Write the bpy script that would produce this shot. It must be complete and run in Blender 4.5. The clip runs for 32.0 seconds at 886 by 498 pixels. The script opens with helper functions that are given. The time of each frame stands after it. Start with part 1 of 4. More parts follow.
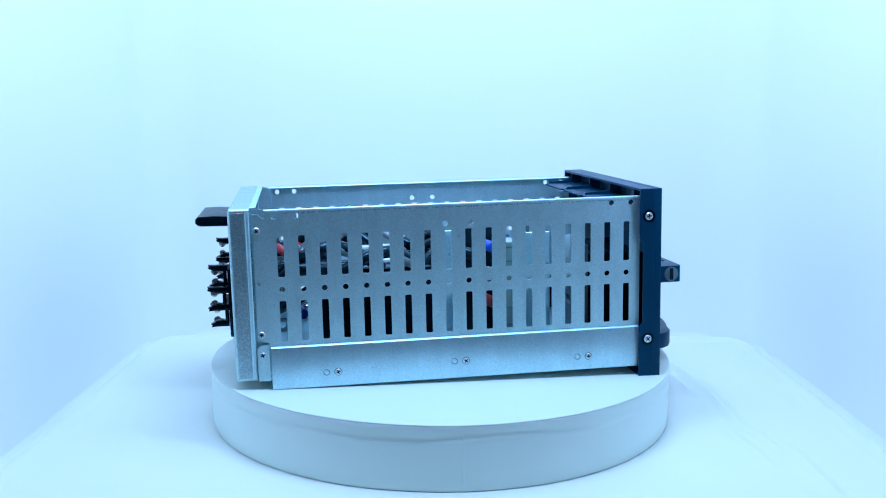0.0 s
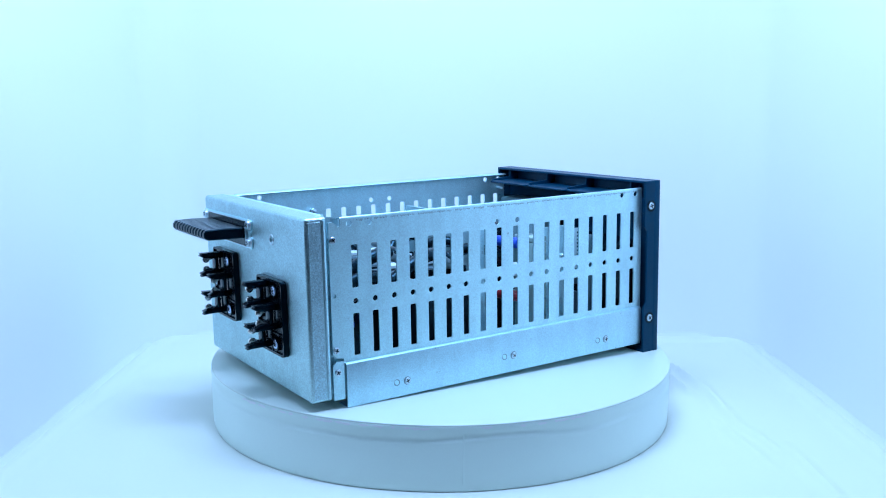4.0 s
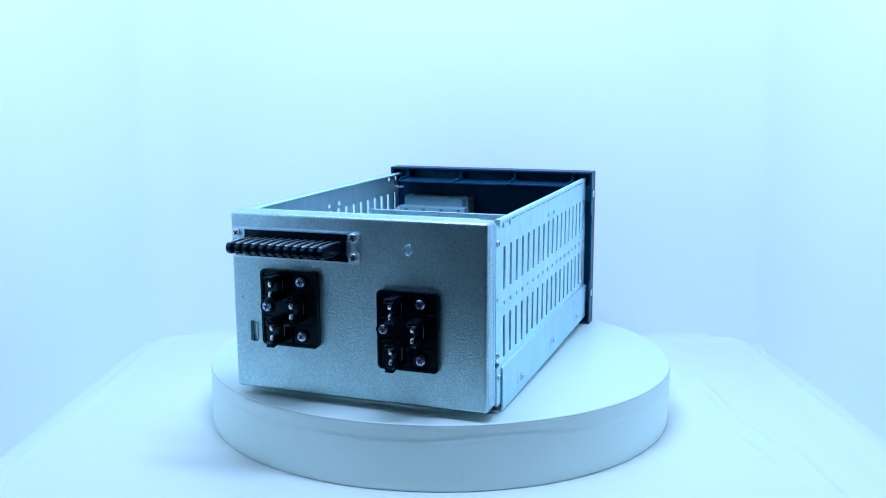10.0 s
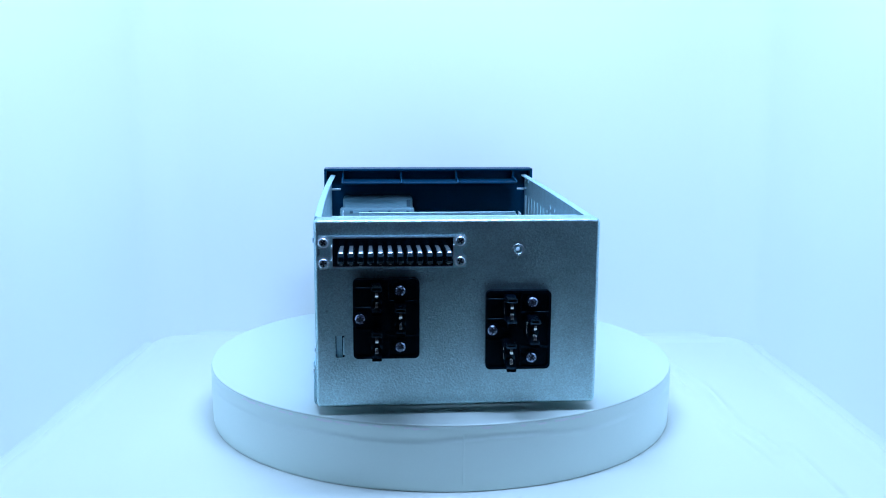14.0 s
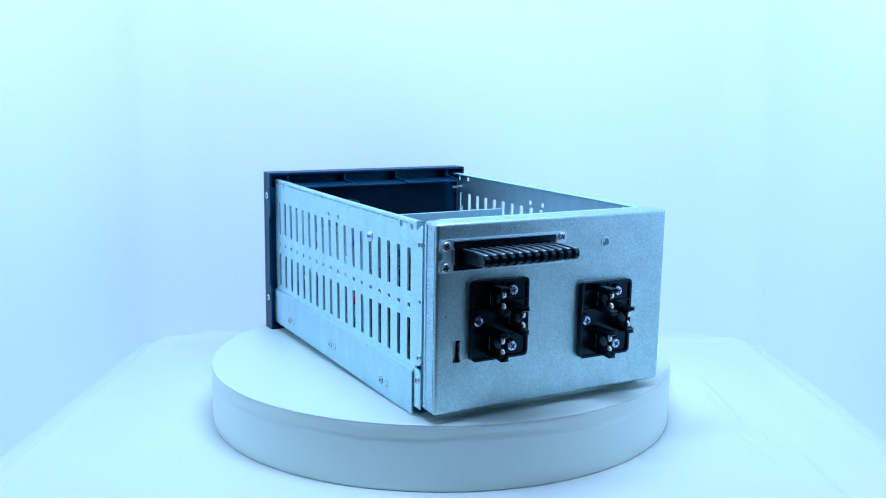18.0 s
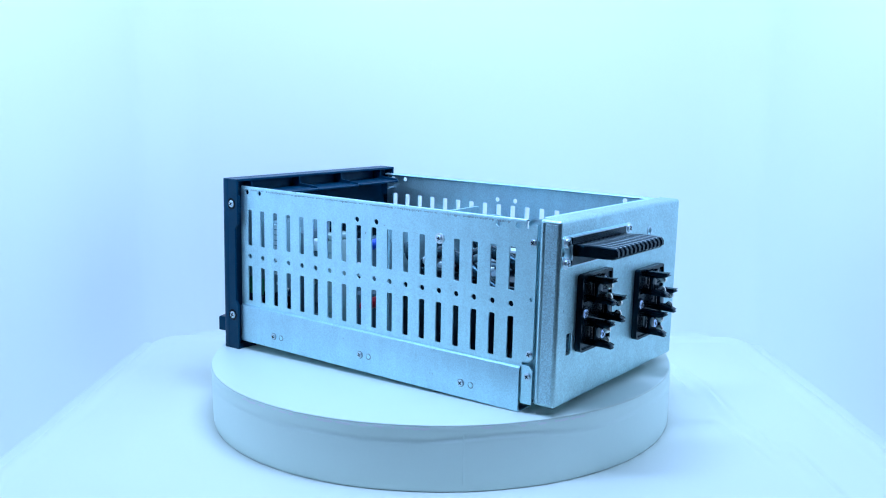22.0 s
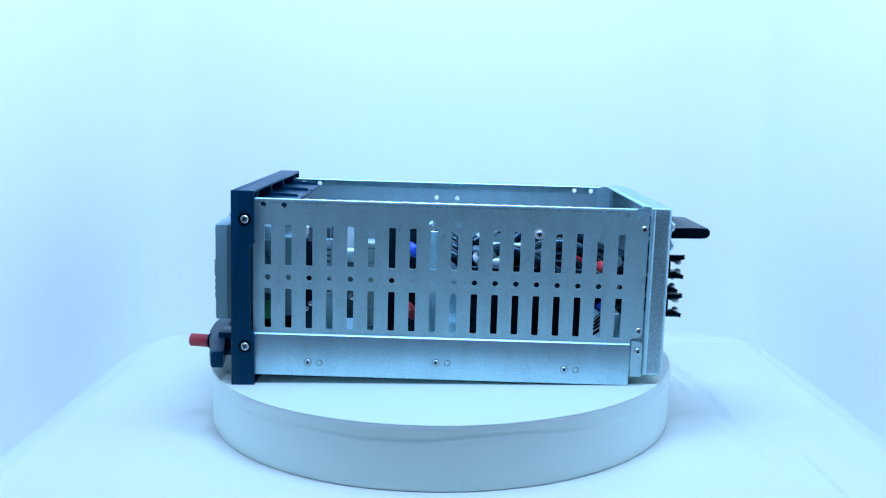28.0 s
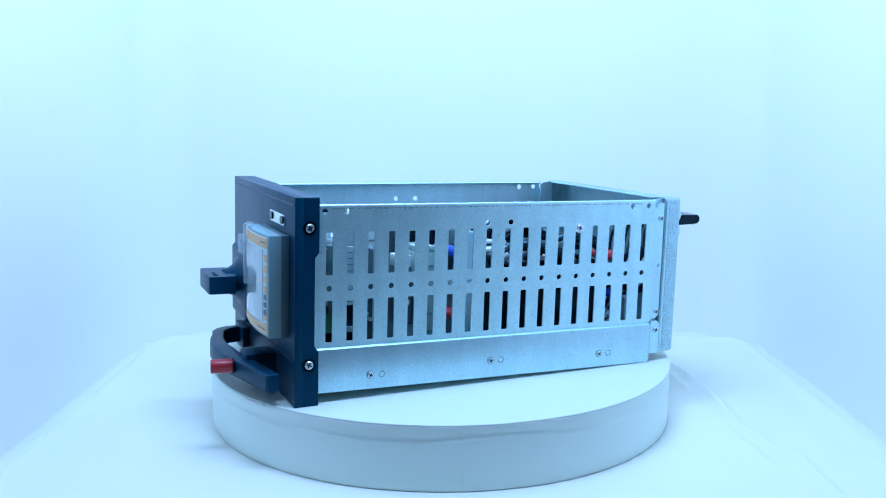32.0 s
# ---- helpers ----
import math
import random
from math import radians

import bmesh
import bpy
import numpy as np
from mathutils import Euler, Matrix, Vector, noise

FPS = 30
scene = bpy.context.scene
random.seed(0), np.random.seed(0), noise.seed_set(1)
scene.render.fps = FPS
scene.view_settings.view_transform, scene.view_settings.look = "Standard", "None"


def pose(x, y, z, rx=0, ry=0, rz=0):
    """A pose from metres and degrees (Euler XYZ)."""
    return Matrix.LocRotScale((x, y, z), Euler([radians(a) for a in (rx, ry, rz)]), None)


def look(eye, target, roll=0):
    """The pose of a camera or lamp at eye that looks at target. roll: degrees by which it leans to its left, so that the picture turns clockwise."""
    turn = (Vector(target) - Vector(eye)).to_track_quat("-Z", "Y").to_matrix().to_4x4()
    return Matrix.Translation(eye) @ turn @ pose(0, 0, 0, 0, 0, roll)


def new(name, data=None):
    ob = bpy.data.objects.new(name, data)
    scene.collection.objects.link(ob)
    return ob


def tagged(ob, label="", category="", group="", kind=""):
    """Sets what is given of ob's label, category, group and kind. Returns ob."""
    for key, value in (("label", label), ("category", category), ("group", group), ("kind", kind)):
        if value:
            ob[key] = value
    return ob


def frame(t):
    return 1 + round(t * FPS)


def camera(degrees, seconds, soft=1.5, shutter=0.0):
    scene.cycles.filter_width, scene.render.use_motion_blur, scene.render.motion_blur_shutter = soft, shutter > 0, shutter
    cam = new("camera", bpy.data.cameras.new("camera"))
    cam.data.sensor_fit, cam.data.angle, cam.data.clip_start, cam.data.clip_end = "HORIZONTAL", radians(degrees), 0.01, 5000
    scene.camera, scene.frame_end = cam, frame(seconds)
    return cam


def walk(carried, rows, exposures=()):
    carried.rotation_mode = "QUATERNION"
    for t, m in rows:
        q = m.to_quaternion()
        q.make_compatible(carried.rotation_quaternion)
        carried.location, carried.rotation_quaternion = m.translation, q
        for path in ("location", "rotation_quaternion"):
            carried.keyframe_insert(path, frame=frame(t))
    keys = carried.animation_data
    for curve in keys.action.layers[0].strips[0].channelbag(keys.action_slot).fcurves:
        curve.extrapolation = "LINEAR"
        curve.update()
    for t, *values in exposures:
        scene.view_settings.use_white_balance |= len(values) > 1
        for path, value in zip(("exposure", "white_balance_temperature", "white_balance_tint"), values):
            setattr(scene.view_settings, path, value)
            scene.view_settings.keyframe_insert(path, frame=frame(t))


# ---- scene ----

# One still camera before a motorised turntable in a white photo tent.
EYE = (0.0, -1.0550, 0.2807)
cam = camera(50.2236, 32.0, soft=1.08)
HEADING, DIP, LEAN = 0.0535, 8.8016, 0.1928
VIEW = pose(*EYE, 90 - DIP, 0, -HEADING) @ pose(0, 0, 0, 0, 0, LEAN)
walk(cam, [(0.0, VIEW), (32.0, VIEW)], exposures=[(0.0, -0.3), (32.0, -0.3)])

# ---- light ----
COOL = (0.446, 0.70, 1.23)
world = bpy.data.worlds.new("room_air")
scene.world = world
world.use_nodes = True
world.node_tree.nodes["Background"].inputs[0].default_value = (0.4, 0.75, 1.0, 1)
world.node_tree.nodes["Background"].inputs[1].default_value = 0.002


def area_lamp(name, m, sx, sy, watts):
    d = bpy.data.lights.new(name, "AREA")
    d.shape, d.size, d.size_y, d.energy, d.color = "RECTANGLE", sx, sy, watts, COOL
    ob = new(name, d)
    ob.matrix_world = m
    return ob


area_lamp("tent_led_panel", look((0.02, -0.17, 0.985), (0.02, -0.17, 0)), 0.44, 0.36, 3.9)
area_lamp("tent_front_led_bar", look((0.02, -0.33, 0.90), (0.02, -0.05, 0.0)), 0.50, 0.08, 9.0)

# ---- materials ----
MATS = {}


def nodes_of(name):
    m = bpy.data.materials.new(name)
    m.use_nodes = True
    nt = m.node_tree
    return m, nt, nt.nodes["Principled BSDF"]


def surface(name, color, rough=0.5, metal=0.0, vary=0.1, scale=60.0, fine=900.0, bump=0.05, rvary=0.1, coat=0.0, spec=0.5, dist=0.001, tint=(1, 1, 1)):
    """Painted, moulded or cast surface: two scales of tone, varied gloss, fine relief."""
    m, nt, b = nodes_of(name)
    N, L = nt.nodes, nt.links
    tc = N.new("ShaderNodeTexCoord")
    n1, n2 = N.new("ShaderNodeTexNoise"), N.new("ShaderNodeTexNoise")
    n1.inputs["Scale"].default_value, n2.inputs["Scale"].default_value = scale, fine
    n1.inputs["Detail"].default_value, n2.inputs["Detail"].default_value = 4, 3
    L.new(tc.outputs["Object"], n1.inputs["Vector"])
    L.new(tc.outputs["Object"], n2.inputs["Vector"])
    mix = N.new("ShaderNodeMix")
    mix.data_type, mix.blend_type = "RGBA", "MIX"
    mix.inputs["A"].default_value = (*[c * (1 - vary) for c in color], 1)
    mix.inputs["B"].default_value = (*[min(1, c * (1 + vary)) for c in color], 1)
    avg = N.new("ShaderNodeMath")
    avg.operation = "ADD"
    half = N.new("ShaderNodeMath")
    half.operation, half.inputs[1].default_value = "MULTIPLY", 0.5
    L.new(n1.outputs["Fac"], avg.inputs[0])
    L.new(n2.outputs["Fac"], avg.inputs[1])
    L.new(avg.outputs[0], half.inputs[0])
    L.new(half.outputs[0], mix.inputs["Factor"])
    L.new(mix.outputs["Result"], b.inputs["Base Color"])
    mr = N.new("ShaderNodeMapRange")
    mr.inputs["To Min"].default_value, mr.inputs["To Max"].default_value = max(0.02, rough - rvary), min(1, rough + rvary)
    L.new(n1.outputs["Fac"], mr.inputs["Value"])
    L.new(mr.outputs["Result"], b.inputs["Roughness"])
    b.inputs["Metallic"].default_value = metal
    b.inputs["Specular IOR Level"].default_value = spec
    b.inputs["Specular Tint"].default_value = (*tint, 1)
    b.inputs["Coat Weight"].default_value = coat
    if bump:
        bp = N.new("ShaderNodeBump")
        bp.inputs["Strength"].default_value, bp.inputs["Distance"].default_value = bump, dist
        L.new(n2.outputs["Fac"], bp.inputs["Height"])
        L.new(bp.outputs["Normal"], b.inputs["Normal"])
    MATS[name] = m
    return m


def galvanised(name, color, rough, contrast=0.16, dent=0.35, dent_scale=330.0):
    """Zinc-coated sheet: fine crystals of uneven tone and gloss, a dimpled skin, drawn streaks and a few dark specks."""
    m, nt, b = nodes_of(name)
    N, L = nt.nodes, nt.links
    tc = N.new("ShaderNodeTexCoord")

    def noisy(scale, detail, vector=None):
        n = N.new("ShaderNodeTexNoise")
        n.inputs["Scale"].default_value, n.inputs["Detail"].default_value = scale, detail
        L.new(vector or tc.outputs["Object"], n.inputs["Vector"])
        return n.outputs["Fac"]

    def spread(value, lo, hi, a0, a1):
        r = N.new("ShaderNodeMapRange")
        for key, v in (("From Min", lo), ("From Max", hi), ("To Min", a0), ("To Max", a1)):
            r.inputs[key].default_value = v
        L.new(value, r.inputs["Value"])
        return r.outputs["Result"]

    def times(p, q):
        x = N.new("ShaderNodeMath")
        x.operation = "MULTIPLY"
        L.new(p, x.inputs[0])
        L.new(q, x.inputs[1])
        return x.outputs[0]

    crystal = N.new("ShaderNodeTexVoronoi")
    crystal.inputs["Scale"].default_value = 800
    L.new(tc.outputs["Object"], crystal.inputs["Vector"])
    sep = N.new("ShaderNodeSeparateColor")
    L.new(crystal.outputs["Color"], sep.inputs[0])
    stretch = N.new("ShaderNodeMapping")
    stretch.inputs["Scale"].default_value = (1.0, 0.12, 1.0)
    L.new(tc.outputs["Object"], stretch.inputs["Vector"])
    tone = times(spread(sep.outputs[0], 0, 1, 1 - contrast, 1 + contrast), spread(noisy(900, 3), 0.3, 0.7, 1 - contrast, 1 + contrast))
    tone = times(tone, spread(noisy(34, 5), 0.3, 0.7, 0.96, 1.03))
    tone = times(tone, spread(noisy(60, 5, stretch.outputs["Vector"]), 0.35, 0.65, 0.95, 1.03))
    tone = times(tone, spread(noisy(210, 3), 0.72, 0.77, 1.0, 0.62))
    mix = N.new("ShaderNodeMix")
    mix.data_type, mix.blend_type = "RGBA", "MULTIPLY"
    mix.inputs["Factor"].default_value = 1.0
    mix.inputs["A"].default_value = (*color, 1)
    L.new(tone, mix.inputs["B"])
    L.new(mix.outputs["Result"], b.inputs["Base Color"])
    L.new(spread(sep.outputs[1], 0, 1, rough - 0.03, rough + 0.03), b.inputs["Roughness"])
    b.inputs["Metallic"].default_value = 1.0
    bp = N.new("ShaderNodeBump")
    bp.inputs["Strength"].default_value, bp.inputs["Distance"].default_value = dent, 0.0012
    L.new(noisy(dent_scale, 2), bp.inputs["Height"])
    L.new(bp.outputs["Normal"], b.inputs["Normal"])
    MATS[name] = m
    return m


ZINC = galvanised("galvanised_sheet", (0.605, 0.875, 0.93), 0.48, 0.06, 0.10, 560.0)
ZINC_REAR = galvanised("dimpled_galvanised_sheet", (0.47, 0.665, 0.69), 0.42, 0.11, 0.34, 520.0)
ZINC_RAIL = galvanised("galvanised_rail", (0.55, 0.79, 0.87), 0.46, 0.06, 0.11, 520.0)
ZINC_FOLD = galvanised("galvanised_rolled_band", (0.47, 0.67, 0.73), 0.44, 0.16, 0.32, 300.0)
# tool marks on the bends, and shade painted round rail screws and holes
MARK = surface("tool_mark_and_shade", (0.24, 0.33, 0.37), 0.5, 0.5, 0.3, 300, 2000, 0.0)
SCREW = surface("zinc_screw", (0.62, 0.74, 0.80), 0.32, 1.0, 0.08, 300, 2000, 0.02)
SCREW_BLUE = surface("blue_zinc_screw", (0.55, 0.68, 0.95), 0.26, 1.0, 0.1, 300, 2000, 0.02)
WASHER = surface("bright_zinc_washer", (0.86, 0.92, 0.94), 0.5, 0.7, 0.05, 300, 2000, 0.02)
RECESS_SHADE = surface("screw_recess_shade", (0.006, 0.014, 0.02), 0.6, 0.0, 0.1, 300, 2000, 0)
PANEL = surface("dark_moulded_plastic", (0.001, 0.036, 0.076), 0.36, 0, 0.12, 40, 1800, 0.08, 0.06, 0.0, 0.25, tint=(0.2, 0.7, 1.0))
BLACK = surface("black_connector_plastic", (0.001, 0.004, 0.008), 0.24, 0, 0.15, 80, 1500, 0.05, 0.06, 0.0, 0.34, tint=(0.35, 0.8, 1.0))
CONTACT = surface("tinned_contact", (0.78, 0.80, 0.78), 0.24, 1.0, 0.15, 200, 1500, 0.05)
STRIP = surface("dull_tinned_strip", (0.42, 0.48, 0.50), 0.34, 1.0, 0.15, 200, 1500, 0.05)
GREY = surface("light_grey_plastic", (0.19, 0.33, 0.36), 0.45, 0, 0.05, 50, 1500, 0.04)
GREY_DARK = surface("mid_grey_plastic", (0.07, 0.135, 0.16), 0.45, 0, 0.06, 50, 1500, 0.04)
WHITE = surface("white_plastic", (0.62, 0.76, 0.78), 0.4, 0, 0.04, 50, 1500, 0.03)
ORANGE = surface("orange_print", (0.78, 0.47, 0.22), 0.4, 0, 0.05, 60, 1500, 0)
BUTTON = surface("blue_grey_button", (0.12, 0.17, 0.22), 0.4, 0, 0.05, 60, 1500, 0)
SCREEN = surface("display_glass", (0.42, 0.50, 0.52), 0.05, 0, 0.03, 30, 800, 0, 0.02, 0.4)
RED = surface("red_plastic", (0.47, 0.035, 0.045), 0.35, 0, 0.08, 60, 1500, 0.03)
BLUE = surface("blue_sleeve", (0.012, 0.075, 0.50), 0.35, 0, 0.08, 60, 1500, 0.03)
PALE = surface("pale_relay_case", (0.33, 0.47, 0.44), 0.2, 0, 0.06, 60, 1500, 0.02)
GREEN = surface("green_board", (0.02, 0.22, 0.10), 0.4, 0, 0.1, 90, 1500, 0.02)
CABLE_W = surface("white_cable", (0.45, 0.55, 0.57), 0.45, 0, 0.06, 80, 1500, 0.02)
CABLE_B = surface("black_cable", (0.003, 0.008, 0.012), 0.22, 0, 0.1, 80, 1500, 0.02, tint=(0.35, 0.8, 1.0))
FABRIC = surface("white_tent_fabric", (0.885, 0.905, 0.88), 0.75, 0, 0.02, 5, 500, 0.03, 0.05)
SHEET = surface("white_floor_sheet", (0.775, 0.81, 0.735), 0.55, 0, 0.025, 7, 300, 0.03, 0.08)
PLATTER = surface("white_platter", (0.69, 0.78, 0.70), 0.38, 0, 0.02, 20, 600, 0.02, 0.06)
SCRAP = surface("torn_white_paper", (0.9, 0.91, 0.91), 0.6, 0, 0.04, 60, 900, 0.03)
DRUM = surface("white_paper_wrap", (0.82, 0.945, 0.875), 0.42, 0, 0.03, 12, 500, 0.03, 0.08)
ROOM = surface("dim_room_paint", (0.14, 0.14, 0.14), 0.8, 0, 0.1, 3, 60, 0.02)
MILKY = surface("frosted_clear_plastic", (0.75, 0.9, 0.95), 0.12, 0, 0.03, 60, 900, 0.0)
MILKY.node_tree.nodes["Principled BSDF"].inputs["Alpha"].default_value = 0.24

# ---- building blocks, all in millimetres ----
MM = 0.001


def link(name, bm, material, parent=None, label="", m=None, smooth=False):
    me = bpy.data.meshes.new(name)
    bmesh.ops.scale(bm, vec=(MM, MM, MM), verts=bm.verts)
    bm.to_mesh(me)
    bm.free()
    for x in material if isinstance(material, (list, tuple)) else (material,):
        me.materials.append(x)
    if smooth:
        me.shade_smooth()
        me.set_sharp_from_angle(angle=radians(25))
    return linked(name, me, parent, label, m)


def linked(name, me, parent=None, label="", m=None):
    ob = new(name, me)
    ob.parent = parent
    if m is not None:
        ob.matrix_basis = m
    if label:
        ob["label"] = label
    return ob


def part(name, bm, material, parent, label="", m=None, smooth=True):
    return link(name, bm, material, parent, label, m, smooth)


def at(x, y, z, rx=0, ry=0, rz=0):
    return pose(x * MM, y * MM, z * MM, rx, ry, rz)


def box(x0, x1, y0, y1, z0, z1, bev=0.0, seg=2, bm=None):
    own = bm is None
    b = bmesh.new() if own or bev else bm
    r = bmesh.ops.create_cube(b, size=1.0)
    bmesh.ops.scale(b, vec=(x1 - x0, y1 - y0, z1 - z0), verts=r["verts"])
    bmesh.ops.translate(b, vec=((x0 + x1) / 2, (y0 + y1) / 2, (z0 + z1) / 2), verts=r["verts"])
    if bev:
        bmesh.ops.bevel(b, geom=b.edges[:], offset=bev, segments=seg, profile=0.5, affect="EDGES")
        if not own:
            join(bm, b)
            return bm
    return b


def join(bm, other, m=None):
    """Adds other to bm, and frees it."""
    if m is not None:
        bmesh.ops.transform(other, matrix=m, verts=other.verts)
    made = [bm.verts.new(v.co) for v in other.verts]
    other.verts.index_update()
    for f in other.faces:
        try:
            g = bm.faces.new([made[v.index] for v in f.verts])
            g.material_index, g.smooth = f.material_index, f.smooth
        except ValueError:
            pass
    other.free()
    return bm


def rod(r, h, n=20, bev=0.0, r2=None, bm=None, m=None):
    """Cylinder along z from 0 to h."""
    b = bmesh.new()
    bmesh.ops.create_cone(b, cap_ends=True, segments=n, radius1=r, radius2=r if r2 is None else r2, depth=h)
    bmesh.ops.translate(b, vec=(0, 0, h / 2), verts=b.verts)
    if bev:
        es = [e for e in b.edges if abs(e.verts[0].co.z - e.verts[1].co.z) < 1e-6]
        bmesh.ops.bevel(b, geom=es, offset=bev, segments=2, profile=0.5, affect="EDGES")
    if bm is not None:
        return join(bm, b, m)
    if m is not None:
        bmesh.ops.transform(b, matrix=m, verts=b.verts)
    return b


def ring_round(x0, x1, y0, y1, r, seg=3):
    """Corner-rounded rectangle, counter-clockwise."""
    pts = []
    for cx, cy, a0 in ((x1 - r, y1 - r, 0), (x0 + r, y1 - r, 90), (x0 + r, y0 + r, 180), (x1 - r, y0 + r, 270)):
        for k in range(seg + 1):
            a = radians(a0 + 90 * k / seg)
            pts.append((cx + r * math.cos(a), cy + r * math.sin(a)))
    return pts


def ring_circle(x, y, r, n=14):
    return [(x + r * math.cos(2 * math.pi * k / n), y + r * math.sin(2 * math.pi * k / n)) for k in range(n)]


def plate(outer, holes, t):
    """Sheet in the x-y plane between z = 0 and z = t, with holes through it."""
    b = bmesh.new()
    loops = []
    for ring in (outer, *holes):
        vs = [b.verts.new((x, y, 0)) for x, y in ring]
        loops.append((vs, [b.edges.new((vs[k], vs[(k + 1) % len(vs)])) for k in range(len(vs))]))
    bmesh.ops.triangle_fill(b, use_beauty=True, use_dissolve=False, edges=[e for _, es in loops for e in es], normal=(0, 0, 1))
    faces = b.faces[:]
    tops = {v: b.verts.new((v.co.x, v.co.y, t)) for v in b.verts[:]}
    for f in faces:
        b.faces.new([tops[v] for v in f.verts])
    for vs, _ in loops:
        for k in range(len(vs)):
            a, c = vs[k], vs[(k + 1) % len(vs)]
            b.faces.new((a, c, tops[c], tops[a]))
    bmesh.ops.recalc_face_normals(b, faces=b.faces)
    return b


def extrude(pts, z0, z1, bev=0.0, seg=2):
    """Prism of a closed outline in x-y."""
    b = bmesh.new()
    lo = [b.verts.new((x, y, z0)) for x, y in pts]
    hi = [b.verts.new((x, y, z1)) for x, y in pts]
    n = len(pts)
    b.faces.new(lo[::-1])
    b.faces.new(hi)
    for k in range(n):
        b.faces.new((lo[k], lo[(k + 1) % n], hi[(k + 1) % n], hi[k]))
    bmesh.ops.recalc_face_normals(b, faces=b.faces)
    if bev:
        es = [e for e in b.edges if abs(e.verts[0].co.z - e.verts[1].co.z) < 1e-6]
        bmesh.ops.bevel(b, geom=es, offset=bev, segments=seg, profile=0.5, affect="EDGES")
    return b


def tube(pts, r, n=16):
    """Round cable through the points."""
    b = bmesh.new()
    path = []
    P = [Vector(p) for p in pts]
    P = [P[0] * 2 - P[1], *P, P[-1] * 2 - P[-2]]
    for k in range(1, len(P) - 2):
        for j in range(6):
            t = j / 6
            path.append(0.5 * ((2 * P[k]) + (P[k + 1] - P[k - 1]) * t + (2 * P[k - 1] - 5 * P[k] + 4 * P[k + 1] - P[k + 2]) * t * t + (3 * P[k] - P[k - 1] - 3 * P[k + 1] + P[k + 2]) * t ** 3))
    path.append(P[-2])
    rings = []
    for k, c in enumerate(path):
        d = (path[min(k + 1, len(path) - 1)] - path[max(k - 1, 0)]).normalized()
        q = d.to_track_quat("Z", "Y")
        rings.append([b.verts.new(c + q @ Vector((r * math.cos(2 * math.pi * i / n), r * math.sin(2 * math.pi * i / n), 0))) for i in range(n)])
    for a, c in zip(rings, rings[1:]):
        for i in range(n):
            b.faces.new((a[i], a[(i + 1) % n], c[(i + 1) % n], c[i]))
    b.faces.new(rings[0][::-1])
    b.faces.new(rings[-1])
    return b


def turned(bm, m):
    bmesh.ops.transform(bm, matrix=m, verts=bm.verts)
    return bm


def screw_mesh(r=4.0, h=2.2, metal=None):
    """Pan head looking along +z; raised dark bars paint the cross recess's shade."""
    b = rod(r, h, 20, 0.0)
    es = [e for e in b.edges if e.verts[0].co.z > h - 0.01 and e.verts[1].co.z > h - 0.01]
    bmesh.ops.bevel(b, geom=es, offset=r * 0.38, segments=3, profile=0.6, affect="EDGES")
    c = bmesh.new()
    w, l = r * 0.17, r * 0.62
    box(-l, l, -w, w, h - 0.3, h + 0.06, bm=c)
    box(-w, w, -l, l, h - 0.3, h + 0.08, bm=c)
    for f in c.faces:
        f.material_index = 1
    join(b, c)
    bmesh.ops.scale(b, vec=(MM, MM, MM), verts=b.verts)
    me = bpy.data.meshes.new("screw")
    b.to_mesh(me)
    b.free()
    me.materials.append(metal or SCREW)
    me.materials.append(RECESS_SHADE)
    me.shade_smooth()
    me.set_sharp_from_angle(angle=radians(25))
    return me


SCREW_S, SCREW_M, SCREW_L = screw_mesh(3.3, 1.6), screw_mesh(4.3, 2.4), screw_mesh(4.1, 2.6)
SCREW_P = screw_mesh(4.5, 2.6, SCREW_BLUE)
SPIN = [12, 40, 71, 25, 55, 8, 33, 64]
count = [0]


def screw(parent, me, x, y, z, facing, label=""):
    """facing: '+x', '-x', '-y' or '+y'."""
    turn = {"+x": (0, 90, 0), "-x": (0, -90, 0), "-y": (90, 0, 0), "+y": (-90, 0, 0)}[facing]
    count[0] += 1
    return linked("screw", me, parent, label, at(x, y, z, *turn) @ pose(0, 0, 0, 0, 0, SPIN[count[0] % 8]))


# ---- the tent and the room beyond it ----
FLOOR = -61.7


def tent_outline(x0, x1, y0, y1, R):
    """Left wall, back and right wall as one line, seen from above."""
    pts = [(x0, y0)]
    pts += [(x0, y0 + (y1 - R - y0) * k / 12) for k in range(1, 12)]
    for k in range(9):
        a = radians(180 - 90 * k / 8)
        pts.append((x0 + R + R * math.cos(a), y1 - R + R * math.sin(a)))
    pts += [(x0 + R + (x1 - x0 - 2 * R) * k / 12, y1) for k in range(1, 12)]
    for k in range(9):
        a = radians(90 - 90 * k / 8)
        pts.append((x1 - R + R * math.cos(a), y1 - R + R * math.sin(a)))
    pts += [(x1, y1 - R - (y1 - R - y0) * k / 12) for k in range(1, 13)]
    return pts


CREASES = (((300, 175), (318, 95), 6.0, 6), ((322, 85), (322, -60), 5.4, 7), ((326, -70), (338, -150), 4.8, 6), ((352, -130), (352, -290), 4.6, 7), ((300, -50), (318, -190), 3.4, 6), ((292, 120), (300, 40), 4.0, 5), ((-330, -60), (-300, -230), 1.2, 14))


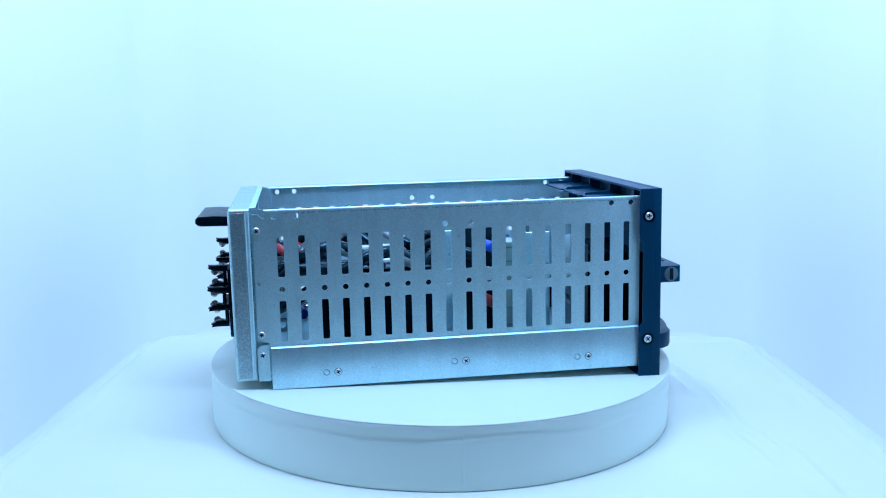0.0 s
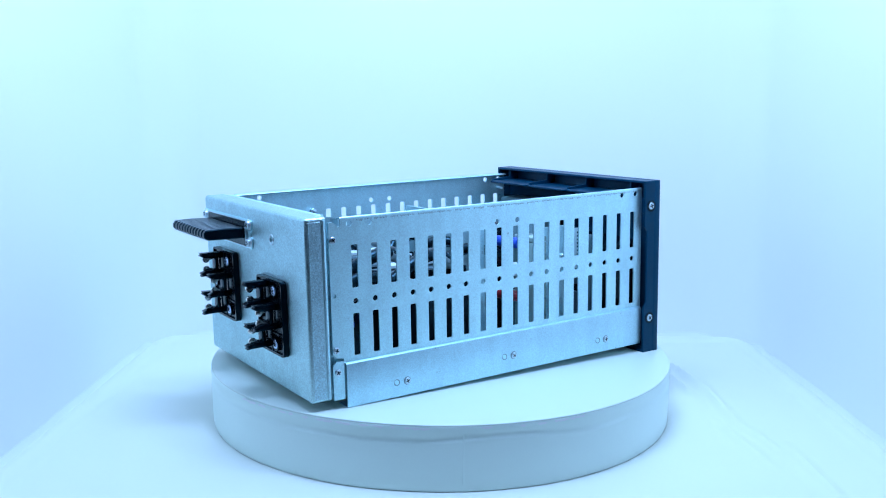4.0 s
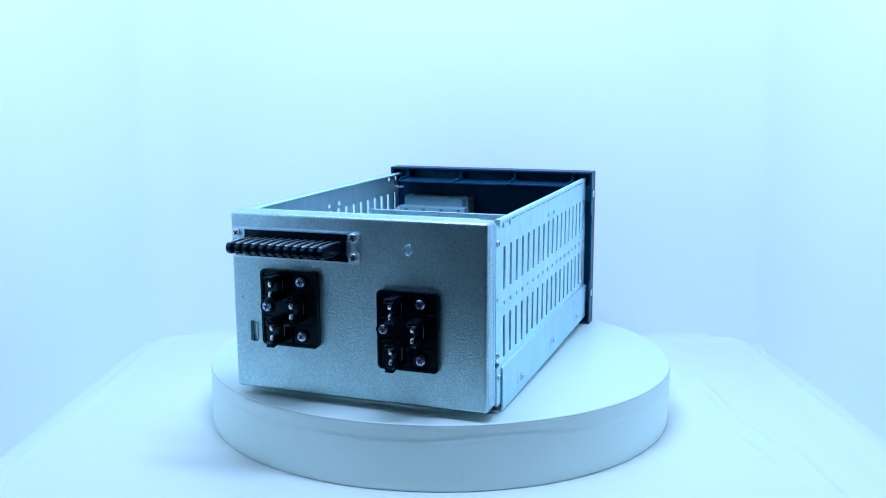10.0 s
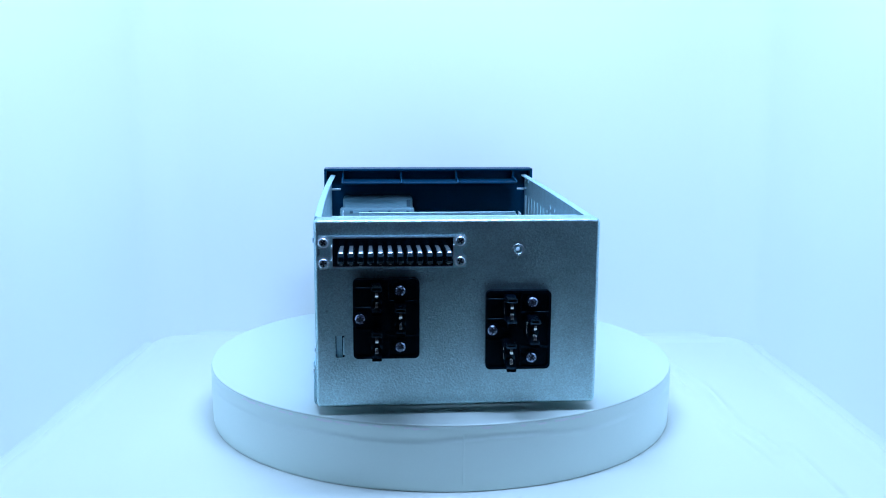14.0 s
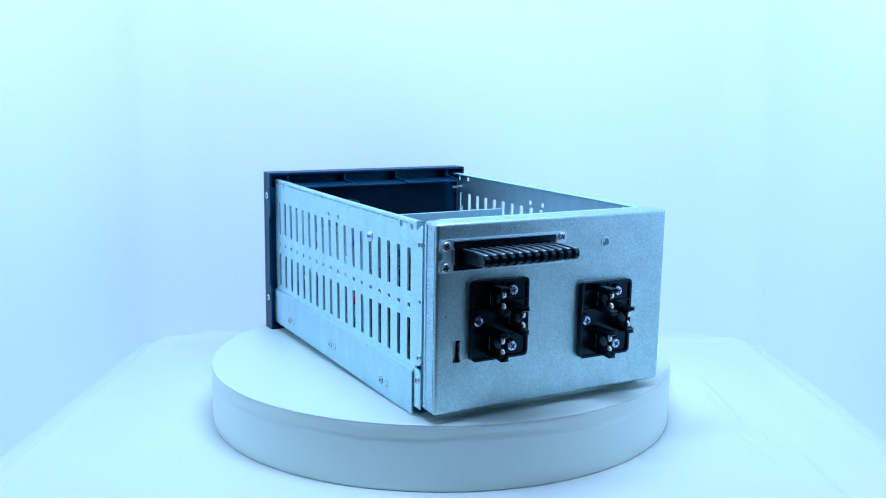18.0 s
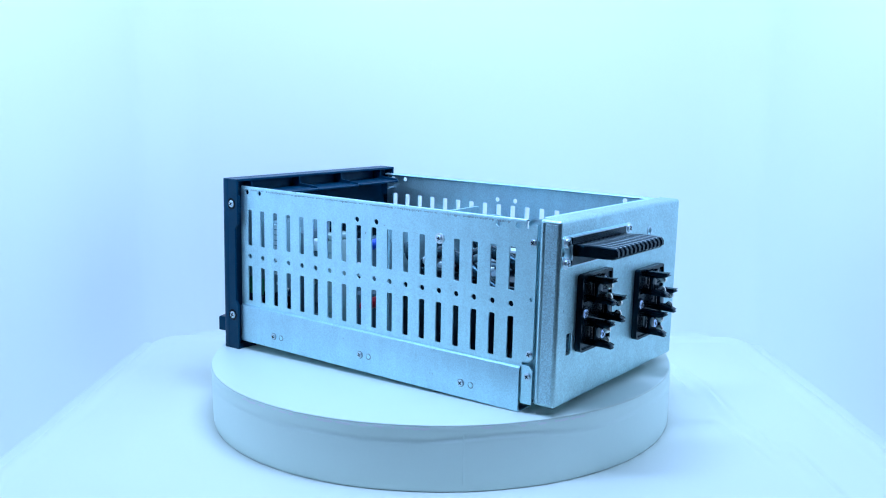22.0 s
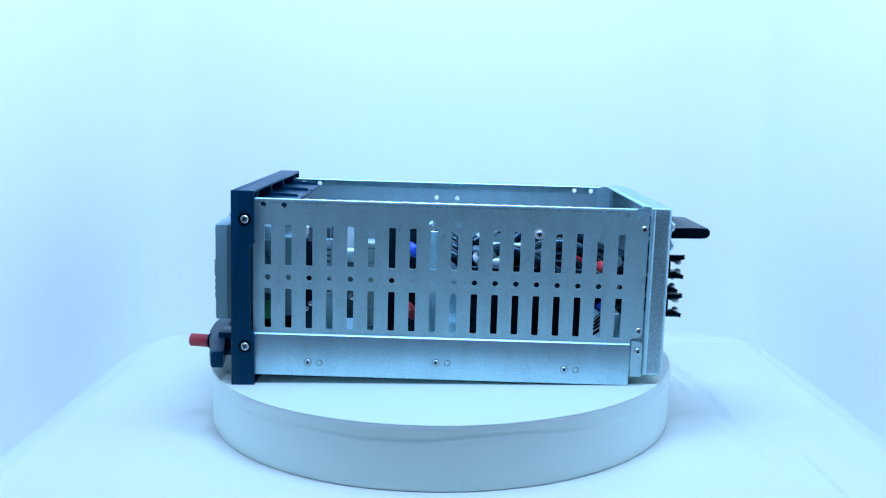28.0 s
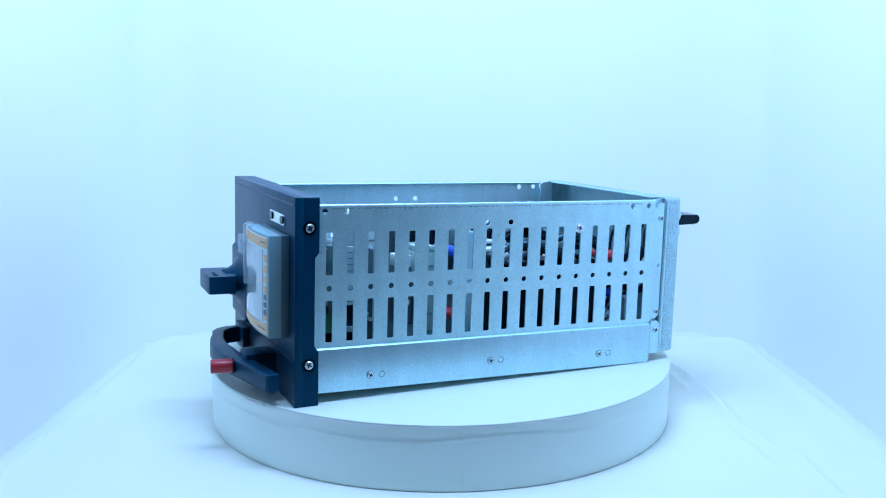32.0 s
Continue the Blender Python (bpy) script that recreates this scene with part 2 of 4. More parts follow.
def tent():
    x0, x1, y1, z1 = -421, 450, 317, 1000
    y0 = -425
    # floor sheet with shallow waves and a few long creases
    b = bmesh.new()
    nx, ny = 240, 220
    grid = []
    for j in range(ny + 1):
        row = []
        for i in range(nx + 1):
            x, y = x0 - 6 + (x1 - x0 + 12) * i / nx, y0 + (y1 - y0 + 6) * j / ny
            k = min(1, max(0, (math.hypot(x, y) - 268) / 40))
            h = 1.1 * noise.noise(Vector((x / 120, y / 170, 2))) + 0.8 * noise.noise(Vector((x / 45, y / 60, 9)))
            for (ax, ay), (bx, by), top, w in CREASES:
                d = Vector((bx - ax, by - ay))
                u = max(0, min(1, ((x - ax) * d.x + (y - ay) * d.y) / d.length_squared))
                e = math.hypot(x - ax - u * d.x, y - ay - u * d.y)
                h += top * math.sin(math.pi * (0.15 + 0.7 * u)) * math.exp(-(e / w) ** 2)
            # the sheet rolls up where it meets the walls
            qx, qy = abs(x - (x0 + x1) / 2) - ((x1 - x0) / 2 - 45), y - (y1 - 45)
            near = 45 - (math.hypot(max(qx, 0), max(qy, 0)) + min(max(qx, qy), 0))
            near += 0.7 * noise.noise(Vector((x / 60, y / 60, 5)))
            roll = 5.0 * max(0, 1 - ((near - 16) / 13) ** 2) + 8 * max(0, (6 - near) / 6) ** 1.5
            row.append(b.verts.new((x, y, FLOOR - 1.6 + (h - 0.6) * k + min(roll, 24))))
        grid.append(row)
    for j in range(ny):
        for i in range(nx):
            b.faces.new((grid[j][i], grid[j][i + 1], grid[j + 1][i + 1], grid[j + 1][i]))
    tagged(link("floor", b, SHEET, smooth=True), "white wrinkled sheet on the tent floor", "floor", kind="structure")
    R = 70
    line = tent_outline(x0, x1, y0, y1, R)
    # side and back walls: one bent sheet with soft upright corners
    b = bmesh.new()
    pts = line
    out = []
    for k, (x, y) in enumerate(pts):
        p, q = Vector(pts[max(k - 1, 0)]), Vector(pts[min(k + 1, len(pts) - 1)])
        d = (q - p).normalized()
        out.append((x - d.y * 4, y + d.x * 4))
    ring = pts + out[::-1]
    lo = [b.verts.new((x, y, FLOOR - 12)) for x, y in ring]
    hi = [b.verts.new((x, y, z1)) for x, y in ring]
    n = len(ring)
    for k in range(n):
        b.faces.new((lo[k], lo[(k + 1) % n], hi[(k + 1) % n], hi[k]))
    m = len(pts)
    for k in range(m - 1):
        b.faces.new((hi[k], hi[k + 1], hi[n - 2 - k], hi[n - 1 - k]))
    bmesh.ops.recalc_face_normals(b, faces=b.faces)
    tagged(link("wall_tent", b, FABRIC, smooth=True), "white fabric back and side walls of a photo tent", "wall", kind="structure")
    tagged(link("ceiling", box(x0 - 6, x1 + 6, y0, y1 + 6, z1 + 2, z1 + 8), FABRIC), "white fabric ceiling of the photo tent", "ceiling", kind="structure")
    # dim room round the open front of the tent
    b = bmesh.new()
    box(-2200, 2200, -2600, 1400, -800, 1700, bm=b)
    bmesh.ops.reverse_faces(b, faces=b.faces)
    tagged(link("wall_room", b, ROOM), "plain dim room round the open tent", "wall", kind="structure")


tent()


# ---- turntable ----
def turntable():
    t = new("turntable")
    t.location = (-0.0012, 0, 0)
    tagged(t, "round white motorised turntable wrapped in white paper", "turntable")
    R = 256.5
    prof = [(R - 2.2, -63.0), (R - 1.2, -60.4), (R - 0.8, -50), (R - 0.5, -40), (R - 0.4, -32), *[(R - 0.3, -28 + 1.25 * k) for k in range(17)], (R, -6.5), (R - 0.1, -3.2), (R - 0.3, -1.9)]
    n = 160

    def lathe(prof, cap):
        b = bmesh.new()
        rings = [[b.verts.new(((r + wob(k, z)) * math.cos(2 * math.pi * k / n), (r + wob(k, z)) * math.sin(2 * math.pi * k / n), z)) for k in range(n)] for r, z in prof]
        for a, c in zip(rings, rings[1:]):
            for k in range(n):
                b.faces.new((a[k], a[(k + 1) % n], c[(k + 1) % n], c[k]))
        if cap:
            b.faces.new(rings[-1])
            b.faces.new(rings[0][::-1])
        return b

    def wob(k, z):
        a = 2 * math.pi * k / n
        w = 0.35 * noise.noise(Vector((4 * math.cos(a), 4 * math.sin(a), z / 22)))
        if z > -3:
            return w
        # the paper is creased all round, a little below the rim
        zc = -17.5 + 5.0 * noise.noise(Vector((2.2 * math.cos(a), 2.2 * math.sin(a), 7)))
        return w - 0.8 * math.exp(-((z - zc - 4.5) / 4.0) ** 2) + 0.4 * math.exp(-((z - zc) / 1.5) ** 2)

    part("drum", lathe(prof, True), DRUM, t, "white paper-wrapped drum")
    plat = part("platter", lathe([(R - 0.9, -2.2), (R - 0.5, -1.6), (R - 0.7, -0.6), (R - 1.3, -0.15), (R - 2.2, 0.0)], True), PLATTER, t, "glossy white rotating disc")
    # paper seam: a narrow lapped edge on the front of the drum
    a0 = math.atan2(-254.5, 20.0)
    b = bmesh.new()
    cols = []
    for k in range(5):
        a, r = a0 + 0.0016 * k, R + (0.2, 0.5, 0.45, 0.35, 0.15)[k]
        cols.append([b.verts.new(((r + (z + 8) * 0.022) * math.cos(a), (r + (z + 8) * 0.022) * math.sin(a), z)) for z in (-56, -40, -20, -8)])
    for p, q in zip(cols, cols[1:]):
        for k in range(3):
            b.faces.new((p[k], q[k], q[k + 1], p[k + 1]))
    part("paper_seam", b, DRUM, t, "lapped seam of the paper wrap")
    # scraps of torn paper along the rim
    rnd = random.Random(4)
    for k in range(48):
        a = -math.pi / 2 + rnd.uniform(-0.85, 0.6)
        w = rnd.uniform(0.005, 0.024)
        z = -3.2 + rnd.uniform(-0.5, 0.4)
        b = bmesh.new()
        r = R + 0.3
        edge = [(r * math.cos(a + w * s), r * math.sin(a + w * s), z + dz) for s, dz in ((-1, 0), (-0.3, -rnd.uniform(0.6, 1.7)), (0.5, -rnd.uniform(0.4, 1.4)), (1, 0), (0.4, 0.9), (-0.5, 0.8))]
        vs = [b.verts.new(v) for v in edge]
        ws = [b.verts.new((x * 1.0015, y * 1.0015, zz)) for x, y, zz in edge]
        b.faces.new(ws)
        for i in range(6):
            b.faces.new((vs[i], vs[(i + 1) % 6], ws[(i + 1) % 6], ws[i]))
        bmesh.ops.recalc_face_normals(b, faces=b.faces)
        part("paper_scrap", b, SCRAP, t, smooth=False)
    return t, plat


TABLE, DISC = turntable()


# ---- the withdrawable drawer unit ----
DRAWER = new("drawer_unit")
tagged(DRAWER, "open-topped galvanised steel switchgear drawer with dark plastic front panel", "drawer unit")

HALF = 128.1                # half width between the outer faces of the sides
SIDE_DROP = -0.06           # degrees by which the sides dip to the front
SLOT_Y = [-178.4 + 20.573 * k for k in range(18)]


def side_frame(s):
    """Frame on the outer face of a side: local x runs to the front, y up, z outwards. s: +1 or -1."""
    base = at(s * HALF, 0, 0) @ pose(0, 0, 0, SIDE_DROP, 0, 0)
    if s > 0:
        turn = Matrix(((0, 0, 1, 0), (1, 0, 0, 0), (0, 1, 0, 0), (0, 0, 0, 1)))
    else:
        turn = Matrix(((0, 0, -1, 0), (1, 0, 0, 0), (0, 1, 0, 0), (0, 0, 0, 1)))
    return base @ turn


def side(s):
    T = 1.5
    F = side_frame(s)
    top, back = (181.3, -192.4)
    bulge = 1.5 if s > 0 else 2.2

    def bow(y, z):
        """The upper half of the side springs outwards between its ends."""
        u = (y + 3.5) / 190
        return bulge * max(0, 1 - u * u) * max(0, min(1, (z - 40) / 140)) ** 1.5

    outer = [(-204, 57), (-200, 53), (-193, 52), (-191, 14), (185.5, 14), *[(185.5 + (back - 185.5) * k / 18, top) for k in range(19)], (back, 174.8), (-195.3, 174.8),
             (-196.2, 176.6), (-198, 178.6), (-201, 179.3), (-204, 179.0)]
    holes = []
    o = -0.4 if s < 0 else 0.0
    for y in [v + o for v in SLOT_Y]:
        holes.append(ring_round(y - 3.3, y + 3.3, 116.8, 157.2, 1.1, 2))
        holes.append(ring_round(y - 3.3, y + 3.3, 53.0, 93.0, 1.1, 2))
        holes.append(ring_circle(y, 104.4, 2.8, 12))
    for y, z, r in ((-183.2, 176.7, 2.9), (-162.6, 176.7, 2.9), (-16.8, 163, 2.9), (9, 163, 2.9), (155.2, 176.7, 2.8), (175.7, 176.7, 2.8), (-200.2, 111.4, 1.9)):
        holes.append(ring_circle(y + (o if y > -195 else 0), z, r, 14))
    b = turned(plate(outer, holes, T), Matrix.Translation((0, 0, -T)))
    # top flange, folded inwards over a small bend
    sec = [(w, z + 0.9) for w, z in ((0, 180.2), (-0.35, 181.6), (-1.3, 182.3), (-6.0, 181.5), (-6.5, 180.9), (-5.9, 179.8), (-5.2, 180.0), (-5.4, 180.7), (-2.0, 181.2), (-1.5, 180.6), (-1.5, 180.2))]
    f = bmesh.new()
    rows = [[f.verts.new((back + (185.5 - back) * j / 18, z, x)) for x, z in sec] for j in range(19)]
    for lo, hi in zip(rows, rows[1:]):
        for k in range(len(sec)):
            f.faces.new((lo[k], lo[(k + 1) % len(sec)], hi[(k + 1) % len(sec)], hi[k]))
    f.faces.new(rows[0])
    f.faces.new(rows[-1][::-1])
    bmesh.ops.recalc_face_normals(f, faces=f.faces)
    join(b, f)
    for v in b.verts:
        v.co.z += bow(v.co.x, v.co.y)
    p = part("side_plate", b, ZINC, DRAWER, "slotted galvanised side plate", F)

    def on(y, z, me, out=0.0, label=""):
        count[0] += 1
        return linked("screw", me, p, label, at(y, z, out + bow(y, z), 0, 0, SPIN[count[0] % 8]))

    on(-200.3, 162.9, SCREW_S)
    on(-200.3, 60.4, SCREW_S)
    if s < 0:
        w = plate(ring_circle(0, 0, 5.2, 22), [ring_circle(0, 0, 2.4, 12)], 0.9)
        part("washer", w, WASHER, p, "bright washer", at(-97.1, 155.4, bow(-97.1, 155.4)))
        on(-97.1, 155.4, SCREW_S, 0.9)
    part("screw_end", rod(1.9, 6.0, 12, 0.4), SCREW, p, "bright screw end", at(-200.3, 162.9, -7.5))
    if s < 0:
        part("nut", rod(4.4, 3.4, 6, 0.5), SCREW, p, "bright hexagon nut", at(-97.1, 155.4, -5.0))
        part("screw_end", rod(2.0, 9.0, 12, 0.4), SCREW, p, "bright screw end", at(-97.1, 155.4, -10.5))
    # burr marks along the bend: short dents under the top edge
    rnd = random.Random(11 + s)
    d = bmesh.new()
    y = -176.0
    while y < 180:
        l = rnd.uniform(0.25, 0.6)
        low = 179.4 - rnd.uniform(0, 0.7) - (rnd.uniform(0, 1.1) if rnd.random() < 0.25 else 0)
        o = bow(y, 179)
        box(y, y + l, low, 180.1, 0.03 + o, 0.12 + o, bm=d)
        y += l + (rnd.uniform(1.5, 5.0) if rnd.random() < 0.06 else rnd.uniform(0.35, 1.1))
    part("bend_mark", d, MARK, p, "dark tool marks along the folded edge", smooth=False)

    # rail along the foot of the side
    sec = [(3.2, 8), (2.4, 5.0), (0.6, 4.2), (-16, 4.2), (-16, 5.7), (0.2, 5.7), (1.3, 6.6), (1.7, 8.5), (1.7, 43.6), (1.2, 45.0), (0.1, 46.0), (0.05, 47.9), (1.5, 47.5), (2.7, 46.6), (3.2, 45.0)]
    f = bmesh.new()
    lo = [f.verts.new((-192, z, x)) for x, z in sec]
    hi = [f.verts.new((184, z, x)) for x, z in sec]
    for k in range(len(sec)):
        f.faces.new((lo[k], lo[(k + 1) % len(sec)], hi[(k + 1) % len(sec)], hi[k]))
    f.faces.new(lo)
    f.faces.new(hi[::-1])
    bmesh.ops.recalc_face_normals(f, faces=f.faces)
    r = part("rail", f, ZINC_RAIL, DRAWER, "folded galvanised guide rail", F)
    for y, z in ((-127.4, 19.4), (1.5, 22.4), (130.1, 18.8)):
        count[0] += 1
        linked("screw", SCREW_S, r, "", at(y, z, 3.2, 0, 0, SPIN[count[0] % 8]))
        # flat dark ring paints the shadow of the screw's recess
        part("screw_shade", plate(ring_circle(0, 0, 4.0, 22), [ring_circle(0, 0, 2.6, 16)], 0.14), MARK, r, "dark ring painted as shade round the screw", at(y, z, 3.16))
        # painted crescent of shade and a flush disc stand for an open hole
        part("hole_shade", plate(ring_circle(0, 0, 3.3, 20), [ring_circle(-0.66 * s, 0.6, 2.1, 18)], 0.12), MARK, r, "crescent of painted shade in a hole", at(y - 11.6, z, 3.15))
        part("plug", rod(2.3, 0.3, 18, 0.1), ZINC, r, "galvanised disc that stands for an open hole", at(y - 11.6, z, 3.0))
    # corner tab behind the rail, with its own screw
    tab = plate([(-205, 14), (-193.6, 14), (-193.6, 50.2), (-201.5, 50.2), (-205, 46.5)], [], 1.4)
    c = part("corner_tab", tab, ZINC, DRAWER, "small galvanised corner tab", F @ at(0, 0, 0.1))
    linked("screw", SCREW_S, c, "", at(-200.2, 40.0, 1.4, 0, 0, 30))


def rear():
    """Back plate: a tray with rounded folds, open to the inside."""
    W, Y0, Y1, Z0, Z1 = 127.2, -227.0, -206.4, 14.0, 185.0
    b = box(-W + 0.4, W + 0.4, Y0, Y1, Z0, Z1)
    es = [e for e in b.edges if all(abs(v.co.y - Y0) < 0.01 for v in e.verts) or abs(e.verts[0].co.y - e.verts[1].co.y) > 1]
    bmesh.ops.bevel(b, geom=es, offset=3.4, segments=6, profile=0.5, affect="EDGES")
    kill = [f for f in b.faces if f.normal.y > 0.9]
    big = max((f for f in b.faces if f.normal.y < -0.99), key=lambda f: f.calc_area())
    rim = big.edges[:]
    bmesh.ops.delete(b, geom=kill + [big], context="FACES_ONLY")
    loops = list(rim)
    for ring in (ring_circle(54.0, 157.4, 4.4, 20), ring_round(-109.2, -101.4, 60.6, 80.6, 0.6, 1), ring_round(-108, -8, 147, 166, 1, 1)):
        vs = [b.verts.new((x, Y0, z)) for x, z in ring]
        loops += [b.edges.new((vs[k], vs[(k + 1) % len(vs)])) for k in range(len(vs))]
    bmesh.ops.triangle_fill(b, use_beauty=True, use_dissolve=False, edges=loops, normal=(0, -1, 0))
    bmesh.ops.recalc_face_normals(b, faces=b.faces)
    out = sum((f.normal.y * f.calc_area() for f in b.faces))
    if out > 0:
        bmesh.ops.reverse_faces(b, faces=b.faces)
    bmesh.ops.solidify(b, geom=b.faces[:], thickness=1.5)
    r = part("rear_plate", b, ZINC_REAR, DRAWER, "galvanised rear plate with folded edges")
    for s in (-1, 1):
        fl = extrude([(-206, 18), (-190.5, 18), (-190.5, 178), (-191.7, 181.4), (-195, 183.2), (-206, 184.4)], -0.7, 0.7)
        turned(fl, Matrix(((0, 0, 1, 0), (1, 0, 0, 0), (0, 1, 0, 0), (0, 0, 0, 1))))
        part("inner_flange", fl, ZINC, r, "", at(s * 120.8, 0, 0, 0, 0, 0))
        # second bend where the edge returns
        bead = tube([(0, 0, 17), (0, 0, 100), (0, 0, 182)], 2.5, 18)
        part("edge_bead", bead, ZINC, r, "", at(s * 125.8 + 0.4, -208.7, 0))
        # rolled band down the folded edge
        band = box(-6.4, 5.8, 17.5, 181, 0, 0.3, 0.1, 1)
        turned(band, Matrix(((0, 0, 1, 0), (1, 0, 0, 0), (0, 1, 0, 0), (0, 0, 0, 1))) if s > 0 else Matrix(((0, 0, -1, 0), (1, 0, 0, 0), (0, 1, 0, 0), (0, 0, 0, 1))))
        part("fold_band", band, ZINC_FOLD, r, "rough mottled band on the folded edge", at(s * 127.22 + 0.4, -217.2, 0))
    # top fold runs further in
    part("top_fold", box(-112, 112, -206.6, -200.5, 183.2, 184.8, 0.3, 1), ZINC, r)
    # raised lip of the guide hole
    lip = plate(ring_circle(0, 0, 5.4, 28), [ring_circle(0, 0, 3.7, 24)], 0.7)
    es = [e for e in lip.edges if abs(e.verts[0].co.z - 0.7) < 0.01 and abs(e.verts[1].co.z - 0.7) < 0.01 and (e.verts[0].co.xy.length > 5.3 and e.verts[1].co.xy.length > 5.3 or e.verts[0].co.xy.length < 3.8 and e.verts[1].co.xy.length < 3.8)]
    bmesh.ops.bevel(lip, geom=es, offset=0.5, segments=3, profile=0.5, affect="EDGES")
    part("hole_lip", lip, SCREW, r, "bright rim of the guide hole", at(54.0, -227, 157.4, 90, 0, 0))
    cone = bmesh.new()
    rings = [[cone.verts.new((q * math.cos(2 * math.pi * k / 28), q * math.sin(2 * math.pi * k / 28), -h)) for k in range(28)] for q, h in ((4.2, 0.0), (3.4, 1.2), (2.6, 2.6), (1.9, 3.2))]
    for a, c in zip(rings, rings[1:]):
        for k in range(28):
            cone.faces.new((a[k], a[(k + 1) % 28], c[(k + 1) % 28], c[k]))
    part("guide_dimple", cone, ZINC, r, "countersunk guide hole", at(54.0, -227.0, 157.4, 90, 0, 0))
    # spring clip in the small slot; the black sheet behind it is added shade
    part("slot_shade", box(-110.5, -100, -220.6, -218, 57, 84, 0.4, 1), BLACK, r, "black sheet added to darken the slot")
    part("slot_leaf", box(-108.8, -103.4, -222.0, -221.0, 59, 82, 0.3, 1), ZINC, r, "galvanised leaf behind the slot")
    part("slot_tongue", box(-102.6, -101.2, -228.4, -225.8, 63, 79, 0.3, 1), ZINC, r, "bent tongue in the slot")
    part("bottom_plate", box(-124, 124, -203, 183, 14.2, 15.7), ZINC, DRAWER, "galvanised bottom plate")


def holder_outline():
    """Plate with a scallop in each end, between the screws."""
    xa, xb, za, zb, zm = -124.6, 7.4, 142.0, 171.2, 156.8
    pts = [(xa + 1.5, za), (xb - 1.5, za), (xb, za + 1.5)]
    pts += [(xb + 1.4 - 4.6 * math.cos(radians(a)), zm + 4.6 * math.sin(radians(a))) for a in range(-72, 73, 18)]
    pts += [(xb, zb - 1.5), (xb - 1.5, zb), (xa + 1.5, zb), (xa, zb - 1.5)]
    pts += [(xa - 1.4 + 4.6 * math.cos(radians(a)), zm + 4.6 * math.sin(radians(a))) for a in range(72, -73, -18)]
    return pts + [(xa, za + 1.5)]


def control_connector():
    """Twelve-blade plug on its screwed holder."""
    c = part("holder", plate(holder_outline(), [ring_round(-106, -10, 148, 165, 0.6, 1)], 1.2), ZINC, DRAWER, "galvanised connector holder", at(0, -227.0, 0, 90, 0, 0))
    inv = at(0, -227.0, 0, 90, 0, 0).inverted()
    house = box(-110.6, -4.6, -229.6, -227.9, 143.6, 169.6, 0.5, 1)
    part("housing", house, BLACK, c, "black recessed connector housing", inv)
    for z0, z1 in ((143.2, 144.0), (169.2, 170.2)):
        part("trim", box(-110.8, -4.4, -230.0, -228.2, z0, z1), SCREW, c, "bright metal edge", inv, smooth=False)
    for x in (-111.2, -4.2):
        part("end_clip", box(x - 0.6, x + 0.6, -230.4, -228, 149, 163, 0.2, 1), SCREW, c, "bright end clip", inv)
    # blades
    prof = [(-229, 151.8), (-262, 152.6), (-268.5, 153.8), (-271.0, 156.2), (-271.0, 160.2), (-268.6, 163.0), (-250, 163.4), (-229, 162.2)]
    blade = extrude(prof, -2.7, 2.7, 0.7, 1)
    turned(blade, Matrix(((0, 0, 1, 0), (1, 0, 0, 0), (0, 1, 0, 0), (0, 0, 0, 1))))
    bmesh.ops.scale(blade, vec=(MM, MM, MM), verts=blade.verts)
    me = bpy.data.meshes.new("blade")
    blade.to_mesh(me)
    blade.free()
    me.materials.append(BLACK)
    strip = extrude([(-231, 162.0), (-250, 163.2), (-267.4, 162.9), (-268.6, 162.9), (-267.8, 163.6), (-250, 163.9), (-231, 162.8)], -1.5, 1.5)
    join(strip, extrude([(-264, 152.9), (-268.4, 153.9), (-269.0, 153.4), (-264, 152.1)], -1.1, 1.1))
    turned(strip, Matrix(((0, 0, 1, 0), (1, 0, 0, 0), (0, 1, 0, 0), (0, 0, 0, 1))))
    bmesh.ops.scale(strip, vec=(MM, MM, MM), verts=strip.verts)
    ms = bpy.data.meshes.new("contact")
    strip.to_mesh(ms)
    strip.free()
    ms.materials.append(STRIP)
    for k in range(12):
        x = -102.2 + 8.27 * k
        b = linked("blade", me, c, "", inv @ at(x, 0, 0))
        b["label"] = "black contact blade with tinned strip"
        linked("contact", ms, c, "", inv @ at(x, 0, 0))
    for x, z in ((-118.7, 165.5), (-118.7, 147.0), (1.7, 166.4), (1.7, 148.2)):
        w = plate(ring_circle(0, 0, 5.4, 22), [ring_circle(0, 0, 2.4, 12)], 0.7)
        part("washer", w, WASHER, c, "bright washer", at(x, z, 1.2))
        count[0] += 1
        linked("screw", SCREW_M, c, "", at(x, z, 1.9, 0, 0, SPIN[count[0] % 8]))


